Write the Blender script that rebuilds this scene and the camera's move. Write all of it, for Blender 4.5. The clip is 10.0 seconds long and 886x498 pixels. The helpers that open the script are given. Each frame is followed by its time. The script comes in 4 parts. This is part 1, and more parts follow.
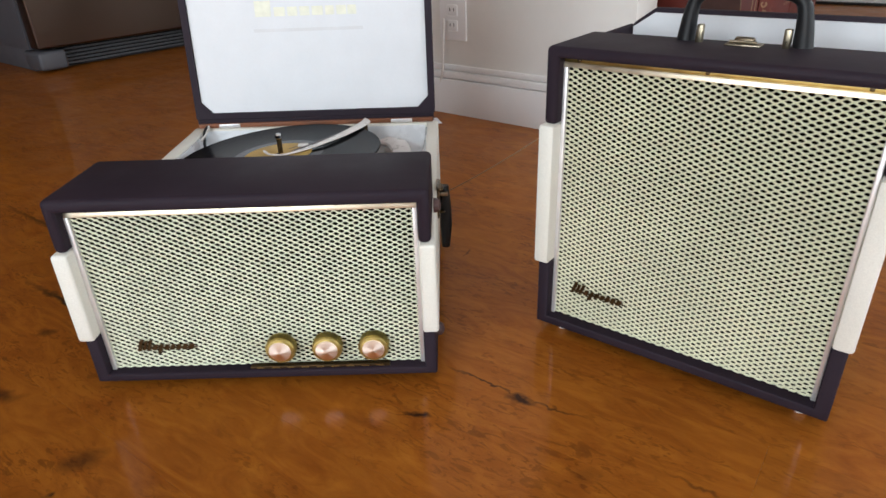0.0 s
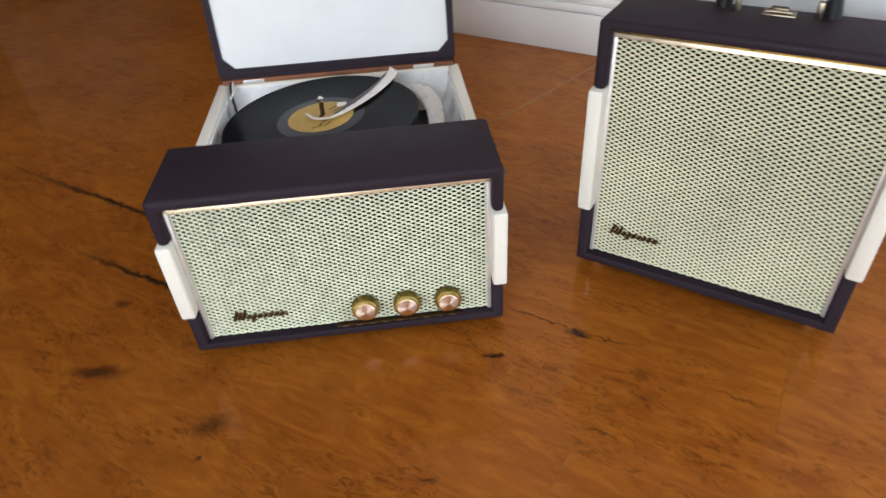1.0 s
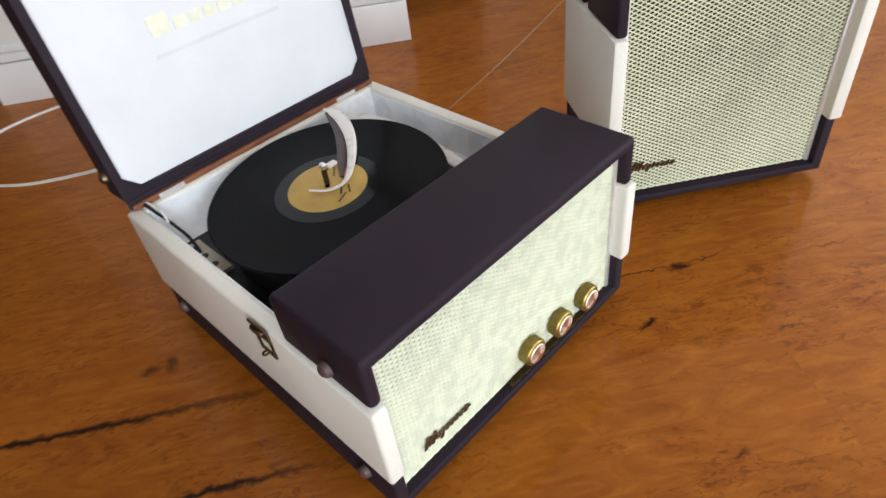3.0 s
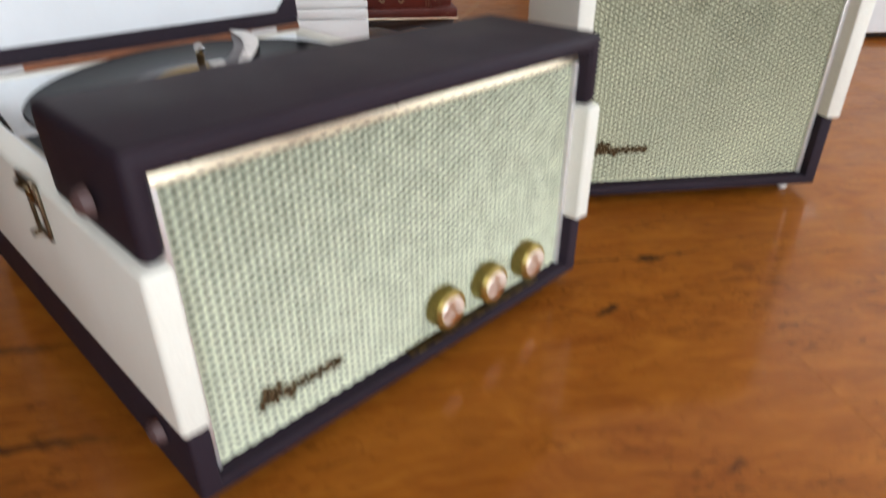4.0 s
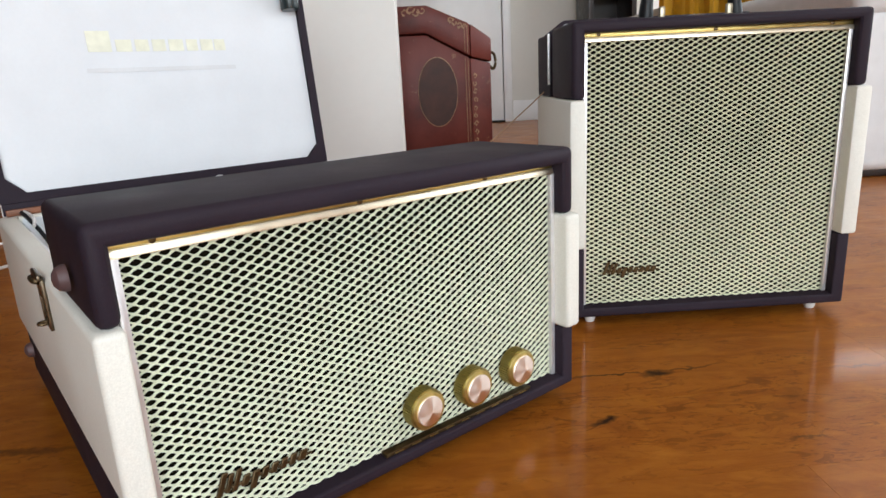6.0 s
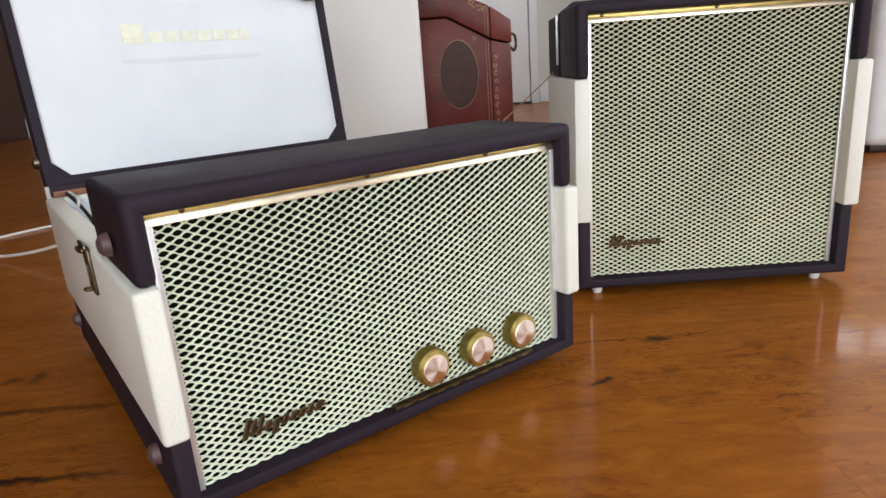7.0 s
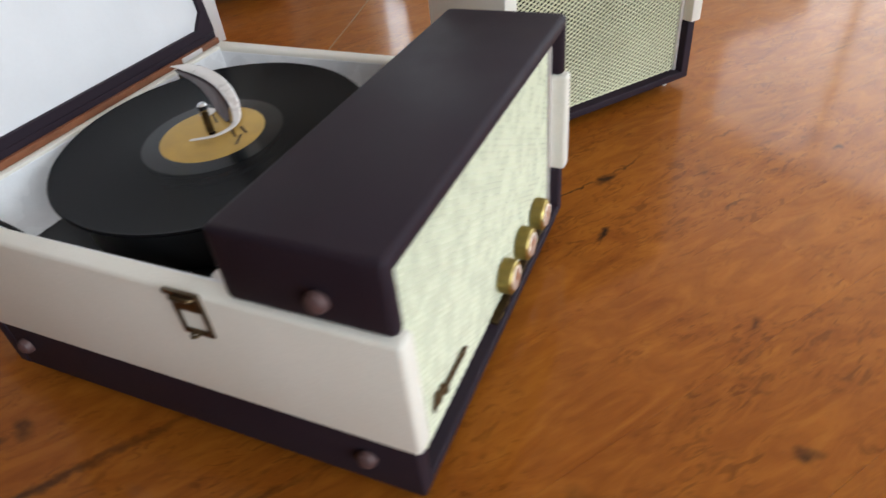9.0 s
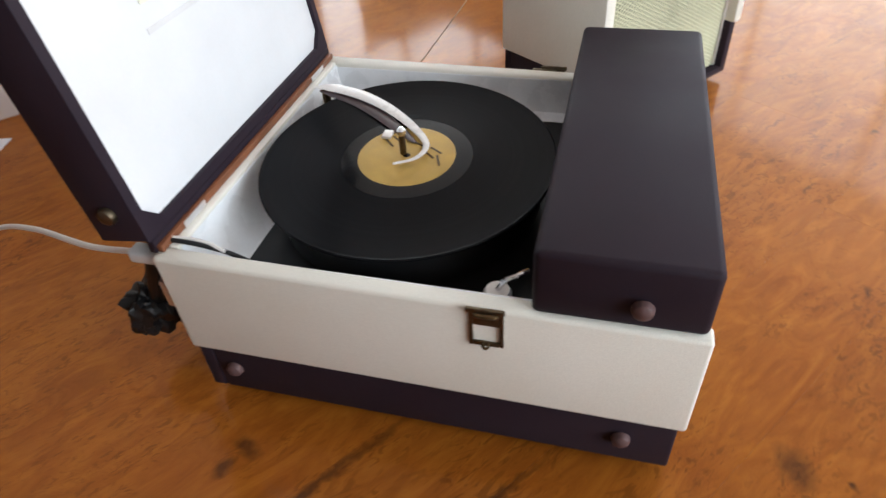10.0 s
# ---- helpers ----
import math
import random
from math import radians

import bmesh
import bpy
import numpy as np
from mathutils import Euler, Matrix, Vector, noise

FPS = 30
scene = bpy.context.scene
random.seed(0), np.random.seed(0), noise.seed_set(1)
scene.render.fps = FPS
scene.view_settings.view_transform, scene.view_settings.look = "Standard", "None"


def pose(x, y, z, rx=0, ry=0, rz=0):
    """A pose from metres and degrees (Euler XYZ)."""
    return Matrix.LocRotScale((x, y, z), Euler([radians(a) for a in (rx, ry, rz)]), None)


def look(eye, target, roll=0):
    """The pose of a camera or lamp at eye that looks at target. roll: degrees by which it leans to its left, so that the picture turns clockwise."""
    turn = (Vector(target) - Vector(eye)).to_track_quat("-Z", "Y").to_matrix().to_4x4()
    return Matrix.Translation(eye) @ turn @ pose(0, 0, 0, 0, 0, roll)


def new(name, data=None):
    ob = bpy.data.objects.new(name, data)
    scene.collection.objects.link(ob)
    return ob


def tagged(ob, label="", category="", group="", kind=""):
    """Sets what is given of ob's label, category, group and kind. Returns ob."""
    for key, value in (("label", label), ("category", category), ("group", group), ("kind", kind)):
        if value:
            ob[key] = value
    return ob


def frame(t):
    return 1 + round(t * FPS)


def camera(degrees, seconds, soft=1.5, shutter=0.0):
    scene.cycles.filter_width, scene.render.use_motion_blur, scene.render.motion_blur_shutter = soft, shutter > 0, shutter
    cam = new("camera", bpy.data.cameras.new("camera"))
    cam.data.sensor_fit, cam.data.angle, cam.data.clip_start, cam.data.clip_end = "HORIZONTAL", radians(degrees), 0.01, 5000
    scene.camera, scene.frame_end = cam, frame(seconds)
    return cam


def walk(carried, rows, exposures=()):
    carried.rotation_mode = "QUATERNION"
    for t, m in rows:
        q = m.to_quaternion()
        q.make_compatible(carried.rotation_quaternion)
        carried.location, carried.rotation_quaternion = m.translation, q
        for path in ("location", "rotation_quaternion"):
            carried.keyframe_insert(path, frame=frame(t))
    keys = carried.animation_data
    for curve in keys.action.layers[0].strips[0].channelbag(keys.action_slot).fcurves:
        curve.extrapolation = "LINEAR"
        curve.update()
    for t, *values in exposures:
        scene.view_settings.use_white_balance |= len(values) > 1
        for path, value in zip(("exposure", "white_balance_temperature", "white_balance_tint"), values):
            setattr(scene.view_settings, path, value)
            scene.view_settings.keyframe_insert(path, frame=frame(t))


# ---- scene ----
cam = camera(69.4, 10.0, soft=1.5, shutter=0.5)
PATH = [
    (0, (0.005, 0.011, 0.496), (-0.024, 1.791, -0.416), -2.1),
    (0.3, (-0.017, 0.015, 0.5), (-0.002, 1.777, -0.445), -1.9),
    (0.5, (-0.039, 0.014, 0.506), (0.077, 1.737, -0.503), 1.0),
    (0.7, (-0.081, 0.004, 0.548), (-0.017, 1.673, -0.552), -0.4),
    (1, (-0.139, 0.001, 0.627), (-0.025, 1.578, -0.598), -3.6),
    (1.3, (-0.166, 0.033, 0.658), (0.06, 1.566, -0.606), -6.1),
    (1.5, (-0.23, 0.082, 0.68), (0.139, 1.571, -0.602), -5.9),
    (1.7, (-0.279, 0.109, 0.683), (0.105, 1.592, -0.603), -5.6),
    (2, (-0.399, 0.153, 0.657), (0.14, 1.594, -0.621), -1.9),
    (2.2, (-0.467, 0.172, 0.668), (0.189, 1.584, -0.588), -5.6),
    (3.3, (-0.586, 0.369, 0.594), (0.526, 1.425, -0.69), -5.8),
    (3.5, (-0.561, 0.376, 0.526), (0.643, 1.39, -0.708), -4.0),
    (3.7, (-0.543, 0.363, 0.467), (0.7, 1.456, -0.654), 0.7),
    (4, (-0.517, 0.326, 0.357), (0.724, 1.546, -0.628), 0.2),
    (4.2, (-0.518, 0.287, 0.306), (0.669, 1.508, -0.744), -1.0),
    (4.3, (-0.516, 0.269, 0.293), (0.66, 1.533, -0.717), -2.8),
    (4.5, (-0.52, 0.283, 0.277), (0.675, 1.664, -0.538), -4.2),
    (4.7, (-0.512, 0.258, 0.289), (0.652, 1.745, -0.369), -3.6),
    (5, (-0.492, 0.253, 0.297), (0.747, 1.72, -0.265), -3.8),
    (5.2, (-0.485, 0.233, 0.307), (0.708, 1.729, -0.276), -2.8),
    (5.5, (-0.483, 0.251, 0.311), (0.727, 1.747, -0.233), -3.3),
    (6, (-0.484, 0.243, 0.316), (0.724, 1.752, -0.199), -3.0),
    (6.2, (-0.488, 0.236, 0.309), (0.694, 1.753, -0.241), -3.0),
    (7.3, (-0.495, 0.186, 0.317), (0.62, 1.751, -0.237), -4.3),
    (7.5, (-0.496, 0.19, 0.321), (0.627, 1.751, -0.227), -3.8),
    (7.8, (-0.491, 0.183, 0.346), (0.597, 1.715, -0.337), -2.7),
    (8, (-0.496, 0.184, 0.358), (0.680, 1.605, -0.414), 0.2),
    (8.3, (-0.528, 0.21, 0.405), (0.677, 1.566, -0.437), -2.6),
    (8.5, (-0.570, 0.291, 0.447), (0.652, 1.551, -0.511), -7.6),
    (8.7, (-0.602, 0.363, 0.497), (0.689, 1.408, -0.616), -7.3),
    (9, (-0.655, 0.472, 0.47), (0.749, 1.183, -0.764), -6.6),
    (9.2, (-0.69, 0.527, 0.459), (0.752, 1.225, -0.739), -7.0),
    (9.5, (-0.716, 0.607, 0.483), (0.726, 1.257, -0.741), -4.6),
    (9.7, (-0.74, 0.641, 0.489), (0.73, 1.262, -0.716), -6.0),
    (10, (-0.767, 0.716, 0.551), (0.677, 1.166, -0.757), -4.4),
]
walk(cam, [(t, look(eye, target, roll)) for t, eye, target, roll in PATH], [(0, -0.15), (1, -0.06), (1.5, 0.02), (2, 0.1), (3.5, 0.12), (4.2, -0.02), (4.5, 0.02), (5, 0.0), (6, -0.04), (7.5, -0.08), (8.5, -0.02), (9.2, -0.12), (9.5, 0.04), (10, 0.24)])

# ---- light ----
U_ANG, PLANK_ANG = -38.5, -35.5      # headings of the walls and of the floor planks
ROOM = pose(0, 0, 0, 0, 0, U_ANG)   # room frame: x along the partition, y towards the far wall

world = bpy.data.worlds.new("sky")
scene.world = world
world.use_nodes = True
_n = world.node_tree.nodes
_sky = _n.new("ShaderNodeTexSky")
_sky.sky_type, _sky.sun_disc = "NISHITA", False
_sky.sun_elevation, _sky.sun_rotation = radians(48), radians(150)
world.node_tree.links.new(_sky.outputs[0], _n["Background"].inputs[0])
_n["Background"].inputs[1].default_value = 0.12


def area_lamp(name, m, w, h, watts, colour):
    data = bpy.data.lights.new(name, "AREA")
    data.shape, data.size, data.size_y, data.energy, data.color = "RECTANGLE", w, h, watts, colour
    ob = new(name, data)
    ob.matrix_world = m
    return ob


# ---- materials ----
def mat(name, base=(0.5, 0.5, 0.5), rough=0.5, metal=0.0, spec=0.5):
    m = bpy.data.materials.new(name)
    m.use_nodes = True
    b = m.node_tree.nodes["Principled BSDF"]
    b.inputs["Base Color"].default_value = (*base, 1)
    b.inputs["Roughness"].default_value = rough
    b.inputs["Metallic"].default_value = metal
    b.inputs["Specular IOR Level"].default_value = spec
    return m, m.node_tree.nodes, m.node_tree.links, b


def tex_coord(nodes, links, scale=(1, 1, 1), kind="Object"):
    tc, mp = nodes.new("ShaderNodeTexCoord"), nodes.new("ShaderNodeMapping")
    links.new(tc.outputs[kind], mp.inputs[0])
    mp.inputs["Scale"].default_value = scale
    return mp.outputs[0]


def noise_node(nodes, links, vec, scale, detail=3.0, rough=0.5, distort=0.0):
    n = nodes.new("ShaderNodeTexNoise")
    n.inputs["Scale"].default_value, n.inputs["Detail"].default_value = scale, detail
    n.inputs["Roughness"].default_value, n.inputs["Distortion"].default_value = rough, distort
    links.new(vec, n.inputs["Vector"])
    return n.outputs["Fac"]


def ramp(nodes, links, fac, stops):
    r = nodes.new("ShaderNodeValToRGB")
    e = r.color_ramp.elements
    while len(e) < len(stops):
        e.new(0.5)
    for k, (p, c) in enumerate(stops):
        e[k].position, e[k].color = p, (*c, 1) if len(c) == 3 else c
    links.new(fac, r.inputs[0])
    return r.outputs[0]


def remap(nodes, links, fac, a, b, c, d):
    n = nodes.new("ShaderNodeMapRange")
    for k, v in enumerate((a, b, c, d)):
        n.inputs[k + 1].default_value = v
    links.new(fac, n.inputs[0])
    return n.outputs[0]


def calc(nodes, links, op, a, b=None, c=None):
    n = nodes.new("ShaderNodeMath")
    n.operation = op
    for k, v in enumerate((a, b, c)):
        if v is None:
            continue
        if isinstance(v, (int, float)):
            n.inputs[k].default_value = v
        else:
            links.new(v, n.inputs[k])
    return n.outputs[0]


def mixed(nodes, links, fac, a, b, blend="MIX"):
    n = nodes.new("ShaderNodeMix")
    n.data_type, n.blend_type = "RGBA", blend
    for key, v in ((0, fac), (6, a), (7, b)):
        if isinstance(v, (int, float)):
            n.inputs[key].default_value = v
        elif isinstance(v, tuple):
            n.inputs[key].default_value = (*v, 1)
        else:
            links.new(v, n.inputs[key])
    return n.outputs[2]


def bump(nodes, links, bsdf, height, strength, distance):
    n = nodes.new("ShaderNodeBump")
    n.inputs["Strength"].default_value, n.inputs["Distance"].default_value = strength, distance
    links.new(height, n.inputs["Height"])
    links.new(n.outputs[0], bsdf.inputs["Normal"])


def leatherette(name, dark, light, rough, grain=900):
    m, n, l, b = mat(name, dark, rough, spec=0.17)
    v = tex_coord(n, l)
    wear = noise_node(n, l, v, 9, 4)
    fine = noise_node(n, l, v, grain, 2)
    c = mixed(n, l, remap(n, l, wear, 0.3, 0.75, 0, 1), dark, light)
    l.new(mixed(n, l, remap(n, l, fine, 0.3, 0.7, 0.0, 0.25), c, tuple(0.6 * k for k in dark)), b.inputs["Base Color"])
    l.new(remap(n, l, wear, 0.3, 0.7, rough - 0.08, rough + 0.1), b.inputs["Roughness"])
    bump(n, l, b, fine, 0.25, 0.0005)
    return m


def plain(name, base, rough=0.5, metal=0.0, vary=0.12, scale=14.0, relief=0.0, spec=0.5):
    m, n, l, b = mat(name, base, rough, metal, spec)
    v = tex_coord(n, l)
    big, fine = noise_node(n, l, v, scale, 5), noise_node(n, l, v, scale * 17, 2)
    c = mixed(n, l, remap(n, l, big, 0.3, 0.7, 0, 1), tuple(k * (1 - vary) for k in base), tuple(min(1, k * (1 + vary * 0.5)) for k in base))
    l.new(mixed(n, l, remap(n, l, fine, 0.35, 0.7, 0, vary), c, tuple(k * 0.7 for k in base)), b.inputs["Base Color"])
    l.new(remap(n, l, big, 0.3, 0.7, max(0.03, rough - 0.07), min(1, rough + 0.07)), b.inputs["Roughness"])
    if relief:
        bump(n, l, b, fine, 0.3, relief)
    return m


PLUM = leatherette("plum_leatherette", (0.0190, 0.0121, 0.0192), (0.0285, 0.0190, 0.0280), 0.6)
CREAM = leatherette("cream_leatherette", (0.765, 0.745, 0.665), (0.815, 0.80, 0.735), 0.5)
LINING = plain("white_lining", (0.70, 0.71, 0.73), 0.45, vary=0.05)
INSIDE = plain("pale_interior_paint", (0.79, 0.81, 0.83), 0.28, vary=0.10, scale=25)
MESH_PAINT = plain("cream_green_paint", (0.86, 0.88, 0.685), 0.28, vary=0.08, scale=60)
AGED_PAINT = plain("aged_cream_paint", (0.775, 0.77, 0.56), 0.32, vary=0.12, scale=7)
CLOTH = plain("dark_cloth", (0.007, 0.006, 0.0035), 0.95, vary=0.3, scale=200, spec=0.02)
BRASS = plain("aged_brass", (0.62, 0.51, 0.19), 0.44, 1.0, vary=0.25, scale=120)
GILT = plain("gilt_trim", (0.84, 0.72, 0.54), 0.38, 1.0, vary=0.12, scale=60)
SILVER = plain("silver_trim", (0.82, 0.80, 0.80), 0.35, 0.6, vary=0.08, scale=60)
LEDGE = plain("bronzed_brass", (0.50, 0.37, 0.13), 0.36, 1.0, vary=0.25, scale=80)
NICKEL = plain("tarnished_nickel", (0.34, 0.29, 0.21), 0.34, 1.0, vary=0.3, scale=150)
LATCH = plain("browned_steel", (0.15, 0.115, 0.075), 0.33, 0.9, vary=0.4, scale=120)
BRONZE = plain("dark_bronze", (0.10, 0.065, 0.03), 0.35, 0.8, vary=0.3, scale=150)
CHROME = plain("chrome", (0.75, 0.75, 0.76), 0.12, 1.0, vary=0.05)
BLACK = plain("black_plastic", (0.009, 0.009, 0.010), 0.45, vary=0.2, spec=0.3)
RUBBER = plain("mauve_rubber", (0.10, 0.055, 0.055), 0.5, vary=0.2, scale=90)
IVORY = plain("ivory_plastic", (0.72, 0.69, 0.66), 0.3, vary=0.06, scale=60)
DECK = plain("cream_deck_enamel", (0.50, 0.44, 0.33), 0.4, vary=0.1)
WOODEDGE = plain("reddish_wood_edge", (0.22, 0.075, 0.03), 0.55, vary=0.35, scale=50)
CORD = plain("white_cord", (0.72, 0.68, 0.64), 0.45, vary=0.08)
WIRE = plain("tan_wire", (0.34, 0.20, 0.11), 0.4, vary=0.1)
# greige paint in two tones: shade coloured into far wall, light into partition
SHADED_GREIGE = plain("greige_paint_shaded", (0.70, 0.675, 0.62), 0.75, vary=0.04, scale=3, relief=0.0006)
LIT_GREIGE = plain("greige_paint_lit", (0.80, 0.785, 0.745), 0.75, vary=0.04, scale=3, relief=0.0006)
WHITEWALL = plain("white_wall_paint", (0.74, 0.75, 0.76), 0.75, vary=0.03, scale=3, relief=0.0006)
CEILING = plain("white_ceiling_paint", (0.78, 0.77, 0.75), 0.85, vary=0.04, scale=3)
TRIM = plain("white_trim_paint", (0.83, 0.825, 0.82), 0.4, vary=0.04, scale=8)
FABRIC = plain("white_slipcover", (0.74, 0.74, 0.74), 0.9, vary=0.06, scale=20, relief=0.001)
MUSTARD = plain("mustard_fabric", (0.60, 0.32, 0.012), 0.85, vary=0.25, scale=16, relief=0.001)
# tone of the unseen kitchen wall, dark to cut bounce and floor reflections
DARK_WALL = plain("dark_red_brown_wall", (0.070, 0.026, 0.014), 0.4, vary=0.3, scale=9)
TAN = plain("tan_upholstery", (0.36, 0.29, 0.22), 0.85, vary=0.15, scale=16, relief=0.001)
DARKWOOD = plain("near_black_wood", (0.020, 0.013, 0.012), 0.35, vary=0.3, scale=30)
STEEL = plain("stainless_steel", (0.13, 0.105, 0.09), 0.34, 1.0, vary=0.02, scale=2)
GREYMETAL = plain("grey_enamel", (0.078, 0.080, 0.092), 0.45, vary=0.1)
PAPER = plain("white_paper", (0.75, 0.75, 0.78), 0.6, vary=0.05)
GOLDINK = plain("gold_ink", (0.77, 0.76, 0.62), 0.4, 0.0, vary=0.1, scale=90)
GREYINK = plain("grey_ink", (0.66, 0.66, 0.67), 0.5, vary=0.1)


def spun_metal():
    m, n, l, b = mat("spun_copper", (0.86, 0.62, 0.53), 0.42, 1.0)
    sep = n.new("ShaderNodeSeparateXYZ")
    l.new(tex_coord(n, l), sep.inputs[0])
    x2, z2 = calc(n, l, "MULTIPLY", sep.outputs[0], sep.outputs[0]), calc(n, l, "MULTIPLY", sep.outputs[2], sep.outputs[2])
    comb = n.new("ShaderNodeCombineXYZ")
    l.new(calc(n, l, "SQRT", calc(n, l, "ADD", x2, z2)), comb.inputs[0])
    rings = noise_node(n, l, comb.outputs[0], 2600, 3)
    l.new(ramp(n, l, rings, [(0.3, (0.88, 0.76, 0.66)), (0.7, (1.0, 0.94, 0.88))]), b.inputs["Base Color"])
    tan = n.new("ShaderNodeTangent")
    tan.direction_type, tan.axis = "RADIAL", "Y"
    l.new(tan.outputs[0], b.inputs["Tangent"])
    b.inputs["Anisotropic"].default_value = 0.8
    return m


def vinyl():
    m, n, l, b = mat("record_vinyl", (0.006, 0.006, 0.007), 0.18, spec=0.07)
    sep = n.new("ShaderNodeSeparateXYZ")
    v = tex_coord(n, l)
    l.new(v, sep.inputs[0])
    x2, y2 = calc(n, l, "MULTIPLY", sep.outputs[0], sep.outputs[0]), calc(n, l, "MULTIPLY", sep.outputs[1], sep.outputs[1])
    rad = calc(n, l, "SQRT", calc(n, l, "ADD", x2, y2))
    comb = n.new("ShaderNodeCombineXYZ")
    l.new(rad, comb.inputs[0])
    bands = noise_node(n, l, comb.outputs[0], 160, 4, 0.7)
    l.new(ramp(n, l, bands, [(0.3, (0.004, 0.004, 0.005)), (0.75, (0.009, 0.009, 0.010))]), b.inputs["Base Color"])
    # the run-out between grooves and label is smoother
    smooth = calc(n, l, "LESS_THAN", rad, 0.067)
    rough = remap(n, l, bands, 0.3, 0.7, 0.13, 0.20)
    l.new(calc(n, l, "ADD", calc(n, l, "MULTIPLY", smooth, 0.17), 0.045), b.inputs["Specular IOR Level"])
    l.new(calc(n, l, "SUBTRACT", rough, calc(n, l, "MULTIPLY", smooth, 0.05)), b.inputs["Roughness"])
    return m


SPUN, VINYL = spun_metal(), vinyl()
LABEL = plain("ochre_paper_label", (0.50, 0.32, 0.075), 0.6, vary=0.16, scale=40)


def red_leather():
    m, n, l, b = mat("oxblood_painted_leather", (0.10, 0.02, 0.015), 0.45, spec=0.28)
    v = tex_coord(n, l)
    big, fine = noise_node(n, l, v, 6, 6, 0.6), noise_node(n, l, v, 130, 3)
    c = ramp(n, l, big, [(0.3, (0.050, 0.009, 0.006)), (0.5, (0.105, 0.017, 0.011)), (0.72, (0.150, 0.030, 0.020))])
    scuff = remap(n, l, noise_node(n, l, v, 34, 6, 0.75), 0.61, 0.72, 0, 0.60)
    l.new(mixed(n, l, scuff, c, (0.36, 0.22, 0.12)), b.inputs["Base Color"])
    bump(n, l, b, fine, 0.3, 0.001)
    return m


OXBLOOD = red_leather()


def floor_wood():
    """Oiled pine planks: grain along x of the plank, knots with dark hearts, cracks with a shape of their own."""
    m, n, l, b = mat("honey_pine_planks", (0.3, 0.12, 0.04), 0.25, spec=0.12)
    geo, info = n.new("ShaderNodeNewGeometry"), n.new("ShaderNodeObjectInfo")
    rot = n.new("ShaderNodeVectorRotate")
    rot.rotation_type = "Z_AXIS"
    rot.inputs["Angle"].default_value = radians(-PLANK_ANG)
    l.new(geo.outputs["Position"], rot.inputs["Vector"])
    shift = n.new("ShaderNodeVectorMath")
    shift.operation = "MULTIPLY_ADD"
    comb = n.new("ShaderNodeCombineXYZ")
    for k in range(3):
        l.new(info.outputs["Random"], comb.inputs[k])
    l.new(comb.outputs[0], shift.inputs[0])
    shift.inputs[1].default_value = (7, 13, 5)
    l.new(rot.outputs[0], shift.inputs[2])
    mp = n.new("ShaderNodeMapping")
    mp.inputs["Scale"].default_value = (1.0, 3.4, 1.0)
    l.new(shift.outputs[0], mp.inputs[0])
    grain = noise_node(n, l, mp.outputs[0], 8, 6, 0.62, 2.2)
    mp2 = n.new("ShaderNodeMapping")
    mp2.inputs["Scale"].default_value = (1.0, 2.5, 1.0)
    l.new(shift.outputs[0], mp2.inputs[0])
    curl = noise_node(n, l, mp2.outputs[0], 40, 3, 0.55, 1.6)
    streak = noise_node(n, l, mp.outputs[0], 38, 4, 0.6, 0.8)
    cloud = noise_node(n, l, geo.outputs["Position"], 4.5, 4, 0.55, 0.8)
    patch = noise_node(n, l, mp2.outputs[0], 7, 3, 0.5)
    c = ramp(n, l, grain, [(0.24, (0.214, 0.0530, 0.0068)), (0.45, (0.294, 0.0840, 0.0098)), (0.60, (0.364, 0.1145, 0.0128)), (0.80, (0.426, 0.150, 0.0184))])
    c = mixed(n, l, remap(n, l, streak, 0.50, 0.70, 0, 0.16), c, (0.150, 0.033, 0.005))
    # curly figure: thin dark lines that follow the swirls of the wood
    swirl = noise_node(n, l, mp2.outputs[0], 6.5, 3, 0.55, 1.6)
    line = calc(n, l, "SINE", calc(n, l, "MULTIPLY", swirl, 150.0))
    fleck = noise_node(n, l, mp2.outputs[0], 60, 2, 0.5)
    curls = calc(n, l, "MULTIPLY", remap(n, l, line, 0.60, 0.98, 0, 0.42), calc(n, l, "MULTIPLY", remap(n, l, patch, 0.44, 0.62, 0.05, 1), remap(n, l, fleck, 0.42, 0.60, 0.1, 1)))
    c = mixed(n, l, curls, c, (0.120, 0.026, 0.005))
    hair = calc(n, l, "MULTIPLY", remap(n, l, curl, 0.545, 0.62, 0, 0.62), remap(n, l, patch, 0.42, 0.58, 0.06, 1))
    c = mixed(n, l, hair, c, (0.110, 0.026, 0.005))
    c = mixed(n, l, remap(n, l, cloud, 0.35, 0.7, 0.0, 0.36), c, (0.480, 0.168, 0.020))
    tone = remap(n, l, info.outputs["Random"], 0, 1, 0.93, 1.05)
    hsv = n.new("ShaderNodeHueSaturation")
    l.new(tone, hsv.inputs["Value"])
    l.new(c, hsv.inputs["Color"])
    c = hsv.outputs[0]
    # knots and cracks: place, heading, half length, half width, depth of tone
    wob = n.new("ShaderNodeTexNoise")
    wob.inputs["Scale"].default_value, wob.inputs["Detail"].default_value = 55, 3
    l.new(geo.outputs["Position"], wob.inputs["Vector"])
    off = n.new("ShaderNodeVectorMath")
    off.operation = "MULTIPLY_ADD"
    l.new(wob.outputs["Color"], off.inputs[0])
    off.inputs[1].default_value = (0.022, 0.022, 0.0)
    l.new(geo.outputs["Position"], off.inputs[2])
    total = None
